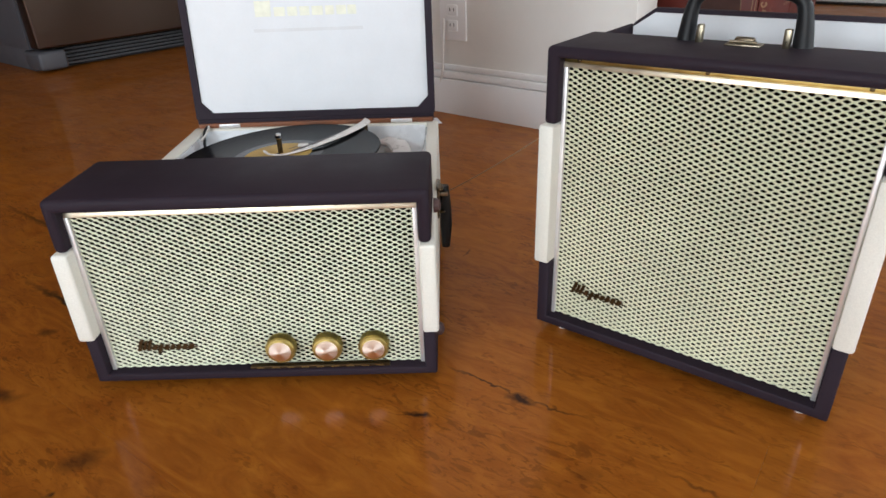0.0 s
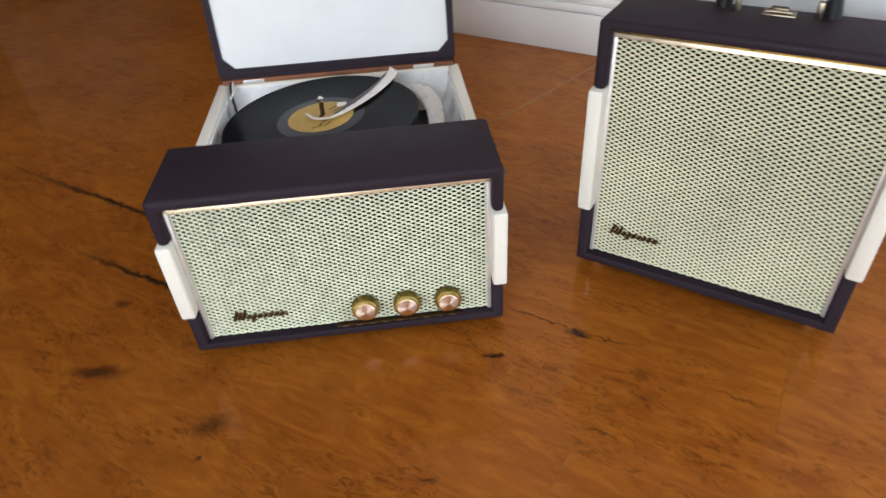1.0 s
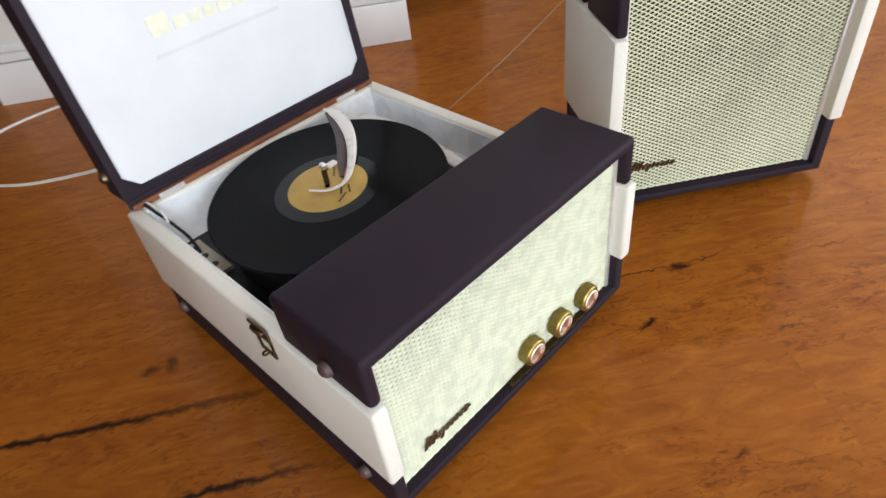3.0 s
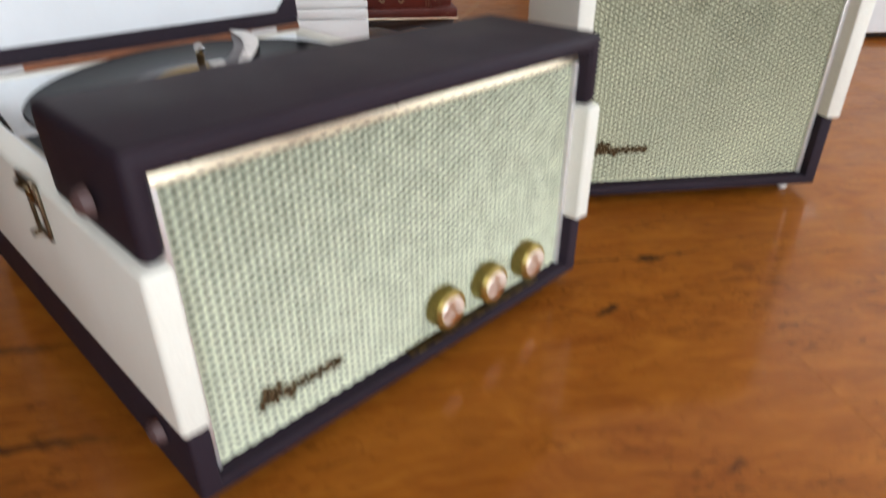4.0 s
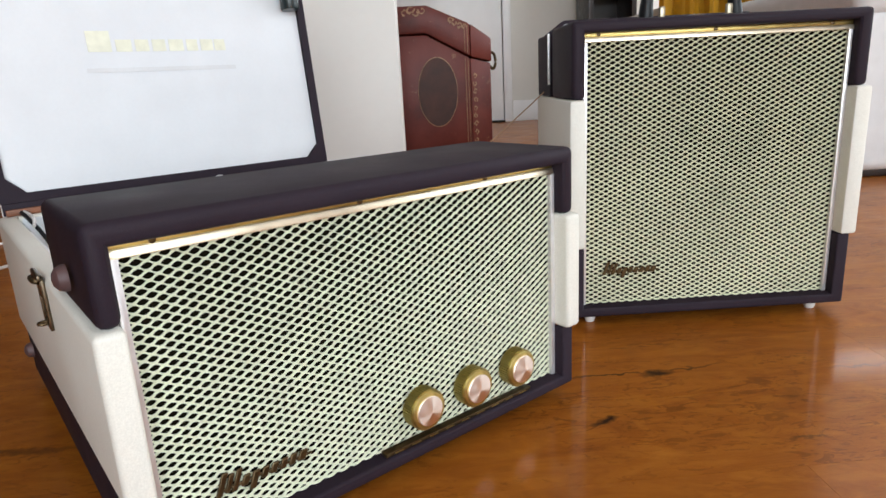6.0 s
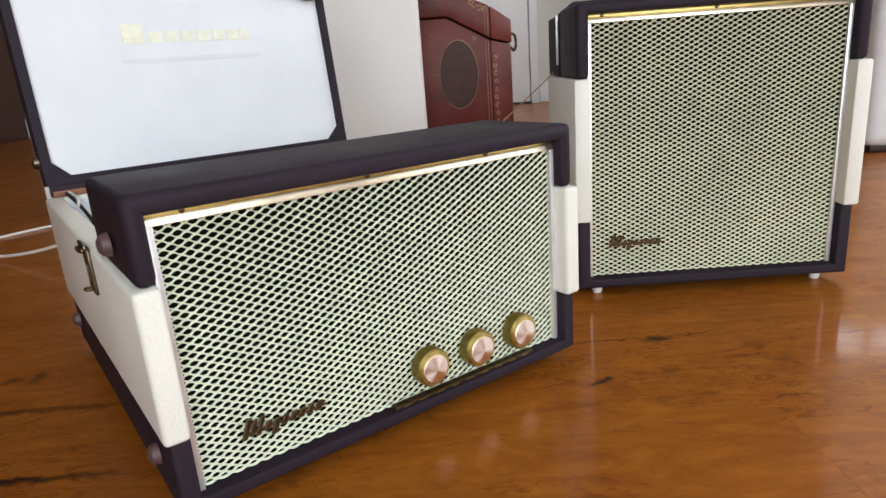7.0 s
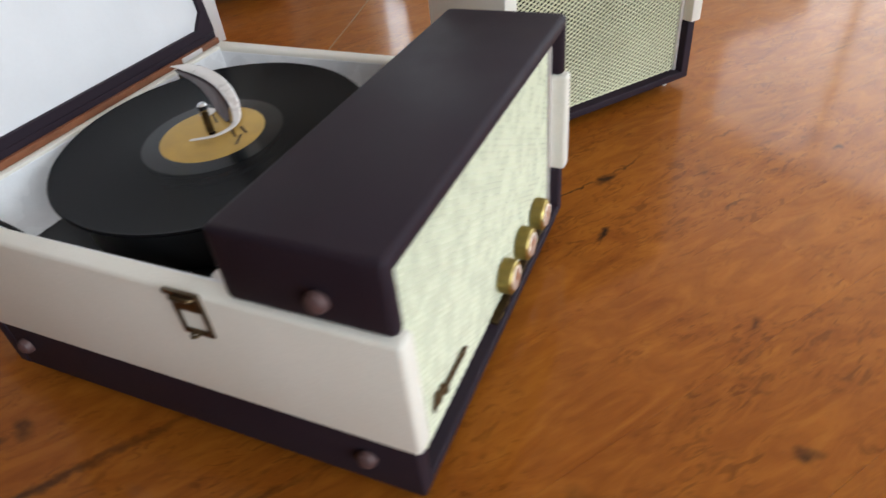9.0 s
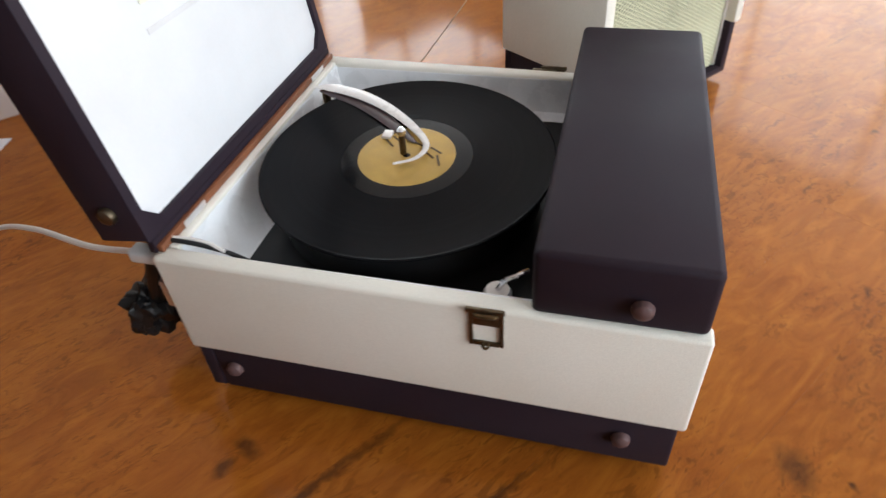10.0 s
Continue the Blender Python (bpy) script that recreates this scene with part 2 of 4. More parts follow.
    for x, y, ang, a, w, deep in KNOTS:
        mk = n.new("ShaderNodeMapping")
        mk.vector_type = "TEXTURE"
        mk.inputs["Location"].default_value = (x + 0.011, y + 0.011, 0)
        mk.inputs["Rotation"].default_value = (0, 0, radians(ang))
        mk.inputs["Scale"].default_value = (a, w, 1)
        l.new(off.outputs[0], mk.inputs[0])
        flat = n.new("ShaderNodeVectorMath")
        flat.operation = "MULTIPLY"
        l.new(mk.outputs[0], flat.inputs[0])
        flat.inputs[1].default_value = (1, 1, 0)
        ln = n.new("ShaderNodeVectorMath")
        ln.operation = "LENGTH"
        l.new(flat.outputs[0], ln.inputs[0])
        k = remap(n, l, ln.outputs["Value"], 1.25, 0.35, 0, deep)
        total = k if total is None else calc(n, l, "MAXIMUM", total, k)
    c = mixed(n, l, total, c, (0.028, 0.010, 0.006))
    l.new(c, b.inputs["Base Color"])
    gloss = noise_node(n, l, geo.outputs["Position"], 14, 5)
    l.new(remap(n, l, gloss, 0.3, 0.7, 0.40, 0.50), b.inputs["Roughness"])
    bump(n, l, b, calc(n, l, "ADD", noise_node(n, l, geo.outputs["Position"], 11, 3), calc(n, l, "MULTIPLY", streak, 0.15)), 0.22, 0.0025)
    b.inputs["Metallic"].default_value = 0.26
    b.inputs["Specular Tint"].default_value = (1.0, 0.78, 0.45, 1)
    b.inputs["Coat Weight"].default_value = 0.34
    b.inputs["Coat IOR"].default_value = 1.42
    b.inputs["Coat Roughness"].default_value = 0.10
    return m


KNOTS = [
    (-0.039, 0.571, -12, 0.013, 0.005, 1.0), (0.080, 0.592, -30, 0.017, 0.008, 0.95), (0.040, 0.624, -36, 0.055, 0.0022, 0.85),
    (0.116, 0.575, -30, 0.035, 0.002, 0.7), (-0.395, 0.513, 20, 0.026, 0.017, 0.6), (-0.562, 0.622, -8, 0.040, 0.011, 0.8),
    (-0.569, 0.757, 0, 0.014, 0.010, 0.6), (-0.283, 0.358, 30, 0.008, 0.011, 0.85), (-0.404, 0.466, 60, 0.006, 0.004, 0.8),
    (0.233, 0.312, -20, 0.010, 0.005, 0.7), (-0.486, 1.022, 60, 0.018, 0.010, 0.6), (-0.51, 1.036, -30, 0.012, 0.008, 0.6),
    (-0.142, 0.401, -20, 0.009, 0.0035, 0.7), (0.030, 0.964, 60, 0.016, 0.003, 0.6), (0.062, 0.434, -35, 0.022, 0.002, 0.6),
    (0.24, 0.456, -38, 0.035, 0.0022, 0.5), (0.134, 0.475, 10, 0.016, 0.009, 0.25), (0.58, 0.30, -38, 0.05, 0.003, 0.5), (-0.03, 0.79, -20, 0.02, 0.006, 0.5),
    (-0.655, 1.045, -35.6, 0.300, 0.0062, 1.0), (-0.555, 0.820, -34.5, 0.150, 0.0062, 1.0), (-0.47, 0.915, -30, 0.02, 0.006, 0.5),
]
WOOD = floor_wood()
FLOORBED = plain("dark_joint", (0.03, 0.012, 0.006), 0.8, vary=0.2)


# ---- mesh helpers ----
def finish(bm, smooth=30):
    for f in bm.faces:
        f.smooth = True
    me = bpy.data.meshes.new("m")
    bm.normal_update()
    bm.to_mesh(me)
    bm.free()
    me.set_sharp_from_angle(angle=radians(smooth))
    return me


def part(name, bm, material, parent, label="", m=None, smooth=30):
    me = finish(bm, smooth)
    me.name = name
    me.materials.append(material)
    ob = new(name, me)
    ob.parent = parent
    if m is not None:
        ob.matrix_basis = m
    return tagged(ob, label)


def thing(name, m, label, category, group="", kind=""):
    ob = new(name)
    ob.empty_display_size = 0.05
    ob.matrix_basis = m
    return tagged(ob, label, category, group, kind)


def single(name, bm, material, m, label, category="", group="", kind="", smooth=30):
    ob = part(name, bm, material, None, label, m, smooth)
    return tagged(ob, label, category, group, kind)


def box(bm, x0, x1, y0, y1, z0, z1, bev=0.0, seg=2):
    """A box, its edges rounded by bev, added to bm."""
    b2 = bmesh.new()
    bmesh.ops.create_cube(b2, size=1)
    bmesh.ops.scale(b2, vec=(x1 - x0, y1 - y0, z1 - z0), verts=b2.verts)
    bmesh.ops.translate(b2, vec=((x0 + x1) / 2, (y0 + y1) / 2, (z0 + z1) / 2), verts=b2.verts)
    if bev:
        bmesh.ops.bevel(b2, geom=b2.edges[:], offset=bev, segments=seg, affect="EDGES", profile=0.5)
    join(bm, b2)
    return bm


def join(bm, other):
    me = bpy.data.meshes.new("t")
    other.to_mesh(me)
    other.free()
    bm.from_mesh(me)
    bpy.data.meshes.remove(me)


def boxes(*rows, bev=0.0, seg=2):
    bm = bmesh.new()
    for r in rows:
        box(bm, *r, bev=bev, seg=seg)
    return bm


def lathe(profile, n=40, closed=False, axis="z"):
    """Turns (radius, height) pairs about an axis; a radius of 0 closes the end."""
    bm, rings = bmesh.new(), []
    for r, z in profile:
        if r < 1e-6:
            rings.append([bm.verts.new((0, 0, z))])
        else:
            rings.append([bm.verts.new((r * math.cos(2 * math.pi * k / n), r * math.sin(2 * math.pi * k / n), z)) for k in range(n)])
    for a, b in zip(rings, rings[1:]):
        for k in range(n):
            j = (k + 1) % n
            if len(a) == 1 and len(b) > 1:
                bm.faces.new((a[0], b[j], b[k]))
            elif len(b) == 1 and len(a) > 1:
                bm.faces.new((a[k], a[j], b[0]))
            elif len(a) > 1:
                bm.faces.new((a[k], a[j], b[j], b[k]))
    bmesh.ops.recalc_face_normals(bm, faces=bm.faces)
    if axis == "-y":
        bmesh.ops.rotate(bm, matrix=Matrix.Rotation(radians(90), 3, "X"), verts=bm.verts)
    elif axis == "-x":
        bmesh.ops.rotate(bm, matrix=Matrix.Rotation(radians(-90), 3, "Y"), verts=bm.verts)
    elif axis == "x":
        bmesh.ops.rotate(bm, matrix=Matrix.Rotation(radians(90), 3, "Y"), verts=bm.verts)
    return bm


def smooth_path(pts, n):
    """n points on a Catmull-Rom curve through pts."""
    p = [Vector(q) for q in pts]
    p = [2 * p[0] - p[1], *p, 2 * p[-1] - p[-2]]
    out, spans = [], len(p) - 3
    for k in range(n):
        s = min(k / (n - 1) * spans, spans - 1e-6)
        i, t = int(s), s - int(s)
        a, b, c, d = p[i : i + 4]
        out.append(0.5 * (2 * b + (c - a) * t + (2 * a - 5 * b + 4 * c - d) * t * t + (3 * b - 3 * c + d - a) * t**3))
    return out


def tube(pts, radius, n=60, sides=8, flat=1.0, widths=None):
    """A round or flattened bar along a smooth path; widths: factors along it."""
    path, bm, rings = smooth_path(pts, n), bmesh.new(), []
    for k, p in enumerate(path):
        d = (path[min(k + 1, n - 1)] - path[max(k - 1, 0)]).normalized()
        side = d.cross(Vector((0, 0, 1)))
        side = side.normalized() if side.length > 1e-4 else Vector((1, 0, 0))
        up = side.cross(d).normalized()
        w = radius * (np.interp(k / (n - 1), np.linspace(0, 1, len(widths)), widths) if widths else 1)
        rings.append([bm.verts.new(p + side * w * math.cos(2 * math.pi * s / sides) + up * w * flat * math.sin(2 * math.pi * s / sides)) for s in range(sides)])
    for a, b in zip(rings, rings[1:]):
        for s in range(sides):
            bm.faces.new((a[s], a[(s + 1) % sides], b[(s + 1) % sides], b[s]))
    bm.faces.new(rings[0][::-1])
    bm.faces.new(rings[-1])
    bmesh.ops.recalc_face_normals(bm, faces=bm.faces)
    return bm


def prism(outline, depth, bev=0.0):
    """Extrudes an outline in the x-z plane back along y."""
    bm = bmesh.new()
    a = [bm.verts.new((x, 0, z)) for x, z in outline]
    b = [bm.verts.new((x, depth, z)) for x, z in outline]
    bm.faces.new(a)
    bm.faces.new(b[::-1])
    for k in range(len(a)):
        j = (k + 1) % len(a)
        bm.faces.new((a[j], a[k], b[k], b[j]))
    bmesh.ops.recalc_face_normals(bm, faces=bm.faces)
    if bev:
        bmesh.ops.bevel(bm, geom=bm.edges[:], offset=bev, segments=2, affect="EDGES", profile=0.5)
    return bm


def arch(x0, x1, z0, z1, side, top, y0, y1, up=True, bev=.004):
    """A bent board: two sides and a top (or a floor), one piece, rounded."""
    a, c = (z0, z1 - top) if up else (z1, z0 + top)
    e = z1 if up else z0
    bm = prism([(x0, a), (x0, e), (x1, e), (x1, a), (x1 - side, a), (x1 - side, c), (x0 + side, c), (x0 + side, a)], y1 - y0)
    bmesh.ops.translate(bm, vec=(0, y0, 0), verts=bm.verts)
    bmesh.ops.bevel(bm, geom=[g for g in bm.edges if g.calc_face_angle_signed(0) > 0.5], offset=bev, segments=3, affect="EDGES", profile=0.5)
    return bm


def octagon(x0, x1, z0, z1, c):
    return [(x0 + c, z0), (x1 - c, z0), (x1, z0 + c), (x1, z1 - c), (x1 - c, z1), (x0 + c, z1), (x0, z1 - c), (x0, z0 + c)]


def slanted(x0, x1, y0, y1, z0, z1):
    """A strip whose face leans back towards its upper edge."""
    bm = boxes((x0, x1, y0, y1, z0, z1))
    for v in bm.verts:
        if v.co.z > z1 - 1e-5 and v.co.y < y0 + 1e-5:
            v.co.y += .0015
    bmesh.ops.bevel(bm, geom=bm.edges[:], offset=.0005, segments=2, affect="EDGES", profile=0.5)
    return bm


def expanded_mesh(x0, x1, z0, z1, y, wide=0.00050, lift=0.00115, px=0.0115, pz=0.0062):
    """Expanded metal: wavering strands, each a tilted ribbon, that meet at their bends and leave almond-shaped gaps between."""
    rows, cols = int(round((z1 - z0) / (pz / 2))), int(round((x1 - x0) / (px / 2)))
    dx, dz, thick = (x1 - x0) / cols, (z1 - z0) / rows, 0.0004
    xs = np.linspace(x0, x1, 3 * cols + 1)
    verts, faces = [], []
    for j in range(rows + 1):
        # neighbours run in opposite phase and touch
        wave = np.clip(1.08 * np.cos(math.pi * ((xs - x0) / dx + j)), -1, 1)
        zs = np.clip(z0 + j * dz + wave * dz * 0.47, z0, z1)
        first = len(verts)
        for x, z in zip(xs.tolist(), zs.tolist()):
            verts += [(x, y - lift, z - wide), (x, y + lift, z + wide), (x, y + lift + thick, z + wide * 0.6), (x, y - lift + thick, z - wide * 1.4)]
        for k in range(len(xs) - 1):
            a = first + 4 * k
            faces += [(a + s, a + (s + 1) % 4, a + 4 + (s + 1) % 4, a + 4 + s) for s in range(4)]
    me = bpy.data.meshes.new("t")
    me.from_pydata(verts, [], faces)
    bm = bmesh.new()
    bm.from_mesh(me)
    bpy.data.meshes.remove(me)
    return bm


def emblem(name, parent, m, k=1.3):
    """A small badge in place of the maker's script: a taller opening stroke and a row of low bars on one rail."""
    bm = bmesh.new()
    for x, w, z0, z1 in [(0, .0035, -.001, .012), (.0045, .003, 0, .010), (.0085, .0032, -.001, .011), (.0135, .004, 0, .006), (.019, .004, -.004, .006),
                                        (.0245, .004, 0, .006), (.030, .004, 0, .006), (.0355, .004, 0, .006), (.041, .004, 0, .0065), (.0465, .005, 0, .006)]:
        box(bm, x, x + w, -0.0022, 0, z0, z1, 0.0006, 1)
    box(bm, 0.002, 0.055, -0.0018, 0, 0.0015, 0.0030, 0.0005, 1)
    for v in bm.verts:
        v.co = Vector((k * (v.co.x + 0.38 * v.co.z), v.co.y, k * v.co.z))
    return part(name, bm, BRONZE, parent, "dark bronze script-like maker's badge", m)


def bumper(parent, m, label="dull rubber bumper stud"):
    return part("bumper", lathe([(0.0085, 0), (0.0085, 0.002), (0.0072, 0.0055), (0.004, 0.0078), (0, 0.0085)], 20), RUBBER, parent, label, m)


def foot(parent, x, y, h, r=0.007, material=IVORY):
    return part("foot", lathe([(0, 0), (r * 0.8, 0), (r, h * 0.3), (r, h)], 20), material, parent, "small pale plastic foot", pose(x, y, 0))


# ---- the room ----
RX0, RX1, RY0, RY1, RH = -3.70, 3.6, -3.4, 4.5, 2.6
single("ceiling", boxes((RX0 - .2, RX1 + .2, RY0 - .2, RY1 + .2, RH, RH + .15)), CEILING, ROOM, "plain pale painted room ceiling", "ceiling", kind="structure")


def wall_with_openings(name, along, lo, hi, at, thick, openings, material, label):
    """A wall along x or y of the room with through openings (a, b, sill, head)."""
    bm, c = bmesh.new(), lo

    def slab(a, b, z0, z1):
        if b - a > 1e-3 and z1 - z0 > 1e-3:
            box(bm, *((a, b, at, at + thick) if along == "x" else (at, at + thick, a, b)), z0, z1)

    for a, b, s, t in sorted(openings):
        slab(c, a, 0, RH)
        slab(a, b, 0, s)
        slab(a, b, t, RH)
        c = b
    slab(c, hi, 0, RH)
    return single(name, bm, material, ROOM, label, "wall", kind="structure")


# far and side openings are enlarged out of view for more floor sheen
FAR_OPEN, SIDE_OPEN, BACK_OPEN = [(1.0, 3.3, 0.05, 2.15)], [(-0.6, 3.6, 0.10, 2.45)], [(-1.1, 2.2, 0.35, 2.3)]
wall_with_openings("wall_far", "x", RX0, RX1, RY1, 0.15, FAR_OPEN, SHADED_GREIGE, "greige painted far wall with a glazed opening")
wall_with_openings("wall_side", "y", RY0, RY1, RX1, 0.15, SIDE_OPEN, WHITEWALL, "white painted wall with a wide bright window")
# unseen wall; its opening is added and placed to suit the front light
wall_with_openings("wall_behind", "x", RX0, RX1, RY0 - 0.15, 0.15, BACK_OPEN, WHITEWALL, "unseen white painted wall with an added window opening")
# out of view; its dark colour is added to dim the kitchen side
wall_with_openings("wall_kitchen", "y", RY0, RY1, RX0 - 0.15, 0.15, [], DARK_WALL, "unseen dark red-brown wall on the kitchen side, cuts bounce and reflections")


def window(name, m, w, h, bars, label):
    """Frame, sill, mullions and panes round an opening that starts at the frame's own corner."""
    ob = thing(name, ROOM @ m, label, "window", kind="structure")
    part("window_frame", boxes((0, w, .03, .09, 0, .05), (0, w, .03, .09, h - .05, h), (0, .05, .03, .09, .05, h - .05), (w - .05, w, .03, .09, .05, h - .05), bev=.004), TRIM, ob)
    for k in range(1, bars):
        part("mullion", boxes((w * k / bars - .025, w * k / bars + .025, .035, .085, .05, h - .05), bev=.003), TRIM, ob)
    part("window_sill", boxes((-.03, w + .03, -.04, .03, -.03, 0), bev=.005), TRIM, ob)
    return ob


window("window_1", pose(1.0, RY1, 0.05), 2.3, 2.1, 3, "tall glazed opening with white painted frame")
window("window_2", pose(RX1, 3.6, 0.10, 0, 0, -90), 4.2, 2.35, 4, "wide window with white painted frame")
# unseen window, added to carry the light from behind the camera
window("added_window_behind", pose(2.2, RY0, 0.35, 0, 0, 180), 3.3, 1.95, 3, "unseen broad window with white painted frame, added for front light")
SKYLIGHT = (0.86, 0.94, 1.0)
# area lamps added in the openings in place of daylight
area_lamp("window_light_far", ROOM @ look((2.15, RY1 + .12, 1.1), (2.15, 0, 0.9)), 2.2, 2.0, 105, SKYLIGHT)
area_lamp("window_light_side", ROOM @ look((RX1 + .12, 1.5, 1.27), (0, 1.5, 1.0)), 4.1, 2.3, 112, SKYLIGHT)
# lamp added in the unseen opening to light the fronts
area_lamp("added_light_behind", ROOM @ look((0.55, RY0 - .12, 1.32), (0.55, 0, 1.0)), 3.2, 1.9, 178, SKYLIGHT)

# the partition beside the player, its baseboard and outlet
PV = 1.456                           # its face, in room y
PX0, PX1 = -1.60, -0.607             # its ends, in room x
single("wall_partition", boxes((PX0, PX1, PV, PV + .115, 0, RH), bev=.003), LIT_GREIGE, ROOM, "greige painted end of a partition wall", "wall", kind="structure")
bb = thing("baseboard", ROOM, "tall white moulded baseboard round the partition", "baseboard", kind="structure")
for nm, seg in (("front_board", (PX0, PX1 + .014, PV - .014, PV)), ("end_board", (PX1, PX1 + .014, PV, PV + .115))):
    x0, x1, y0, y1 = seg
    fx, fy = (0, 1) if nm == "front_board" else (1, 0)
    bm = boxes((x0, x1, y0, y1, 0, .098), bev=.002)
    box(bm, x0, x1 - .004 * fx, y0 + .004 * fy, y1, .100, .120, .003)
    box(bm, x0, x1 - .008 * fx, y0 + .008 * fy, y1, .122, .138, .003)
    part(nm, bm, TRIM, bb)
far_bb = single("baseboard_far", boxes((.03, 1.0, RY1 - .015, RY1, 0, .14), (RX0, -.87, RY1 - .015, RY1, 0, .14), (3.3, RX1, RY1 - .015, RY1, 0, .14), bev=.003), TRIM, ROOM, "white baseboard along the far wall", "baseboard", kind="structure")


# ---- the record player ----
def record_player():
    W, D = 0.2092, 0.460                  # half width and depth of the cream case
    p = thing("record_player", pose(-0.2220, 0.6295, 0), "portable record player in plum and cream leatherette, lid open", "record player")
    # lower shell: bottom, sides, back and the front lip
    t = 0.0187
    part("base_shell", arch(-W + .0040, W - .0040, .0125, .0750, t - .004, .0105, -.0028, D - .018, False, .0032), PLUM, p)
    part("base_back", boxes((-W + .004, W - .004, D - .018, D - .003, .0125, .0750), bev=.002), PLUM, p)
    for sx in (-1, 1):
        a, b = sorted((sx * W, sx * (W - t)))
        band = boxes((a, b, -.0082, D, .0748, .1925), bev=.0038, seg=3)
        for v in band.verts:
            if v.co.z > .15:
                v.co.z -= .0052 * (1 - max(0, v.co.y - .12) / (D - .12) if v.co.y > .12 else 1)
        part("side_panel", band, CREAM, p, "cream leatherette side band")
    part("back_panel", boxes((-W + t, W - t, D - .016, D - .001, .0748, .1925), bev=.002), CREAM, p, "cream leatherette back")
    # plum hood over the front
    part("hood", arch(-W + .0045, W - .0045, .1876, .2500, t - .0045, .0155, -.0040, .1265, True, .0060), PLUM, p, "plum leatherette hood over the loudspeaker")
    part("hood_back", boxes((-W + t, W - t, .1145, .1255, .1500, .2350)), PLUM, p)
    part("baffle", boxes((-W + t, W - t, .0155, .026, .0225, .2345)), CLOTH, p, "dark cloth behind the grille")
    part("grille", expanded_mesh(-.187, .187, .0245, .2280, .0118), MESH_PAINT, p, "cream expanded-metal grille")
    part("grille_trim", slanted(-.1902, .1902, .0080, .0134, .2252, .2308), GILT, p, "gilt strip along the grille")
    part("trim_ledge", boxes((-.1902, .1902, .0105, .0150, .2300, .2344), bev=.0006), LEDGE, p, "brass ledge under the hood")
    for x in (-.165, -.02, .105):
        part("trim_screw", lathe([(0.0022, 0), (0.0022, .0012), (0, .0020)], 12, axis="-y"), BRONZE, p, "dark screw head", pose(x, .0105, .2325))
    for sx in (-1, 1):
        a, b = sorted((sx * .1904, sx * .1852))
        part("side_trim", boxes((a, b, .0078, .0128, .0230, .2255), bev=.0008), SILVER, p, "silver strip beside the grille")
    # control strip and knobs
    part("control_strip", boxes((-.020, .148, .002, .0100, .0226, .0262), bev=.0006), BRONZE, p, "narrow bronze strip with worn marks")
    for k in range(9):
        part("strip_mark", boxes((-.012 + .018 * k, -.003 + .018 * k, .0014, .0022, .0240, .0248)), LEDGE, p, "worn gilt mark")
    for x in (.021, .076, .131):
        kn = part("knob", lathe([(0.0162, 0), (0.0166, .0010), (0.0166, .0125), (0.0158, .0138), (0.0134, .0142), (0, .0142)], 48, axis="-y"), BRASS, p, "brass skirted control knob", pose(x, .0098, .0522))
        part("knob_cap", lathe([(0.0130, 0), (0.0130, .0010), (0.0124, .0016), (0.0002, .0038), (0, .0038)], 48, axis="-y"), SPUN, kn, "spun copper conical cap", pose(0, -.0141, 0))
        ticks = bmesh.new()
        for k in range(48):
            a = 2 * math.pi * k / 48
            b2 = bmesh.new()
            box(b2, -.0006, .0006, -.0118, -.0006, .0158, .0178)
            bmesh.ops.rotate(b2, matrix=Matrix.Rotation(a, 3, "Y"), verts=b2.verts)
            join(ticks, b2)
        part("skirt_teeth", ticks, BRASS, kn)
    emblem("badge", p, pose(-.153, .0098, .0500))
    # inside of the case
    part("deck", boxes((-W + t, W - t, .1255, D - .016, .130, .140)), BLACK, p, "black deck plate")
    plate = part("corner_plate", boxes((-.188, -.158, .318, .400, .140, .146), bev=.001), DECK, p, "cream corner plate on the deck")
    for y in (.338, .362, .385):
        part("plate_hole", lathe([(0, 0), (.0050, 0), (.0050, .0008), (0, .0008)], 16), BLACK, plate, "dark hole", pose(-.171, y, .1459))
    for nm, r in (("lining", (-W + t, -W + t + .003, .1270, D - .016, .14, .1860)), ("lining", (W - t - .003, W - t, .1270, D - .016, .14, .1860))):
        part(nm, boxes(r, bev=.0008), INSIDE, p, "pale painted lining")
    curve = [(.030 * (1 - math.sin(a * math.pi / 20)), .141 + .0485 * (1 - math.cos(a * math.pi / 20))) for a in range(11)]
    sweep = [(-.0005, .141), *curve, (-.0005, .1900)]
    cove = prism(sweep, 2 * (W - t) - .006)
    part("lining", cove, INSIDE, p, "pale painted lining, coved at the foot", pose(W - t - .003, D - .0175, 0) @ pose(0, 0, 0, 0, 0, 90) @ Matrix.Diagonal((-1, 1, 1, 1)))
    side = prism([(x * .7, z - .003 * (z > .15)) for x, z in sweep], D - .145)
    part("lining", side, INSIDE, p, "pale painted lining, coved at the foot", pose(W - t - .003, .1275, 0) @ Matrix.Diagonal((-1, 1, 1, 1)))
    cx, cy = -.0240, .2795
    part("platter", lathe([(0, .142), (.132, .142), (.136, .146), (.136, .188), (.134, .1925), (0, .1925)], 72), BLACK, p, "black rubber-matted platter", pose(cx, cy, .004) @ pose(0, 0, .1925, 0, -3.2, 0) @ pose(0, 0, -.1925))
    sp = part("spindle", lathe([(.0036, .19), (.0036, .2235), (0, .2240)], 18), BRONZE, p, "dark metal record spindle", pose(cx + .003, cy + .0045, -.001))
    part("spindle_tip", lathe([(.0040, .2230), (.0046, .2240), (.0046, .2285), (.003, .2305), (0, .231)], 18), CHROME, sp, "bright spindle tip")
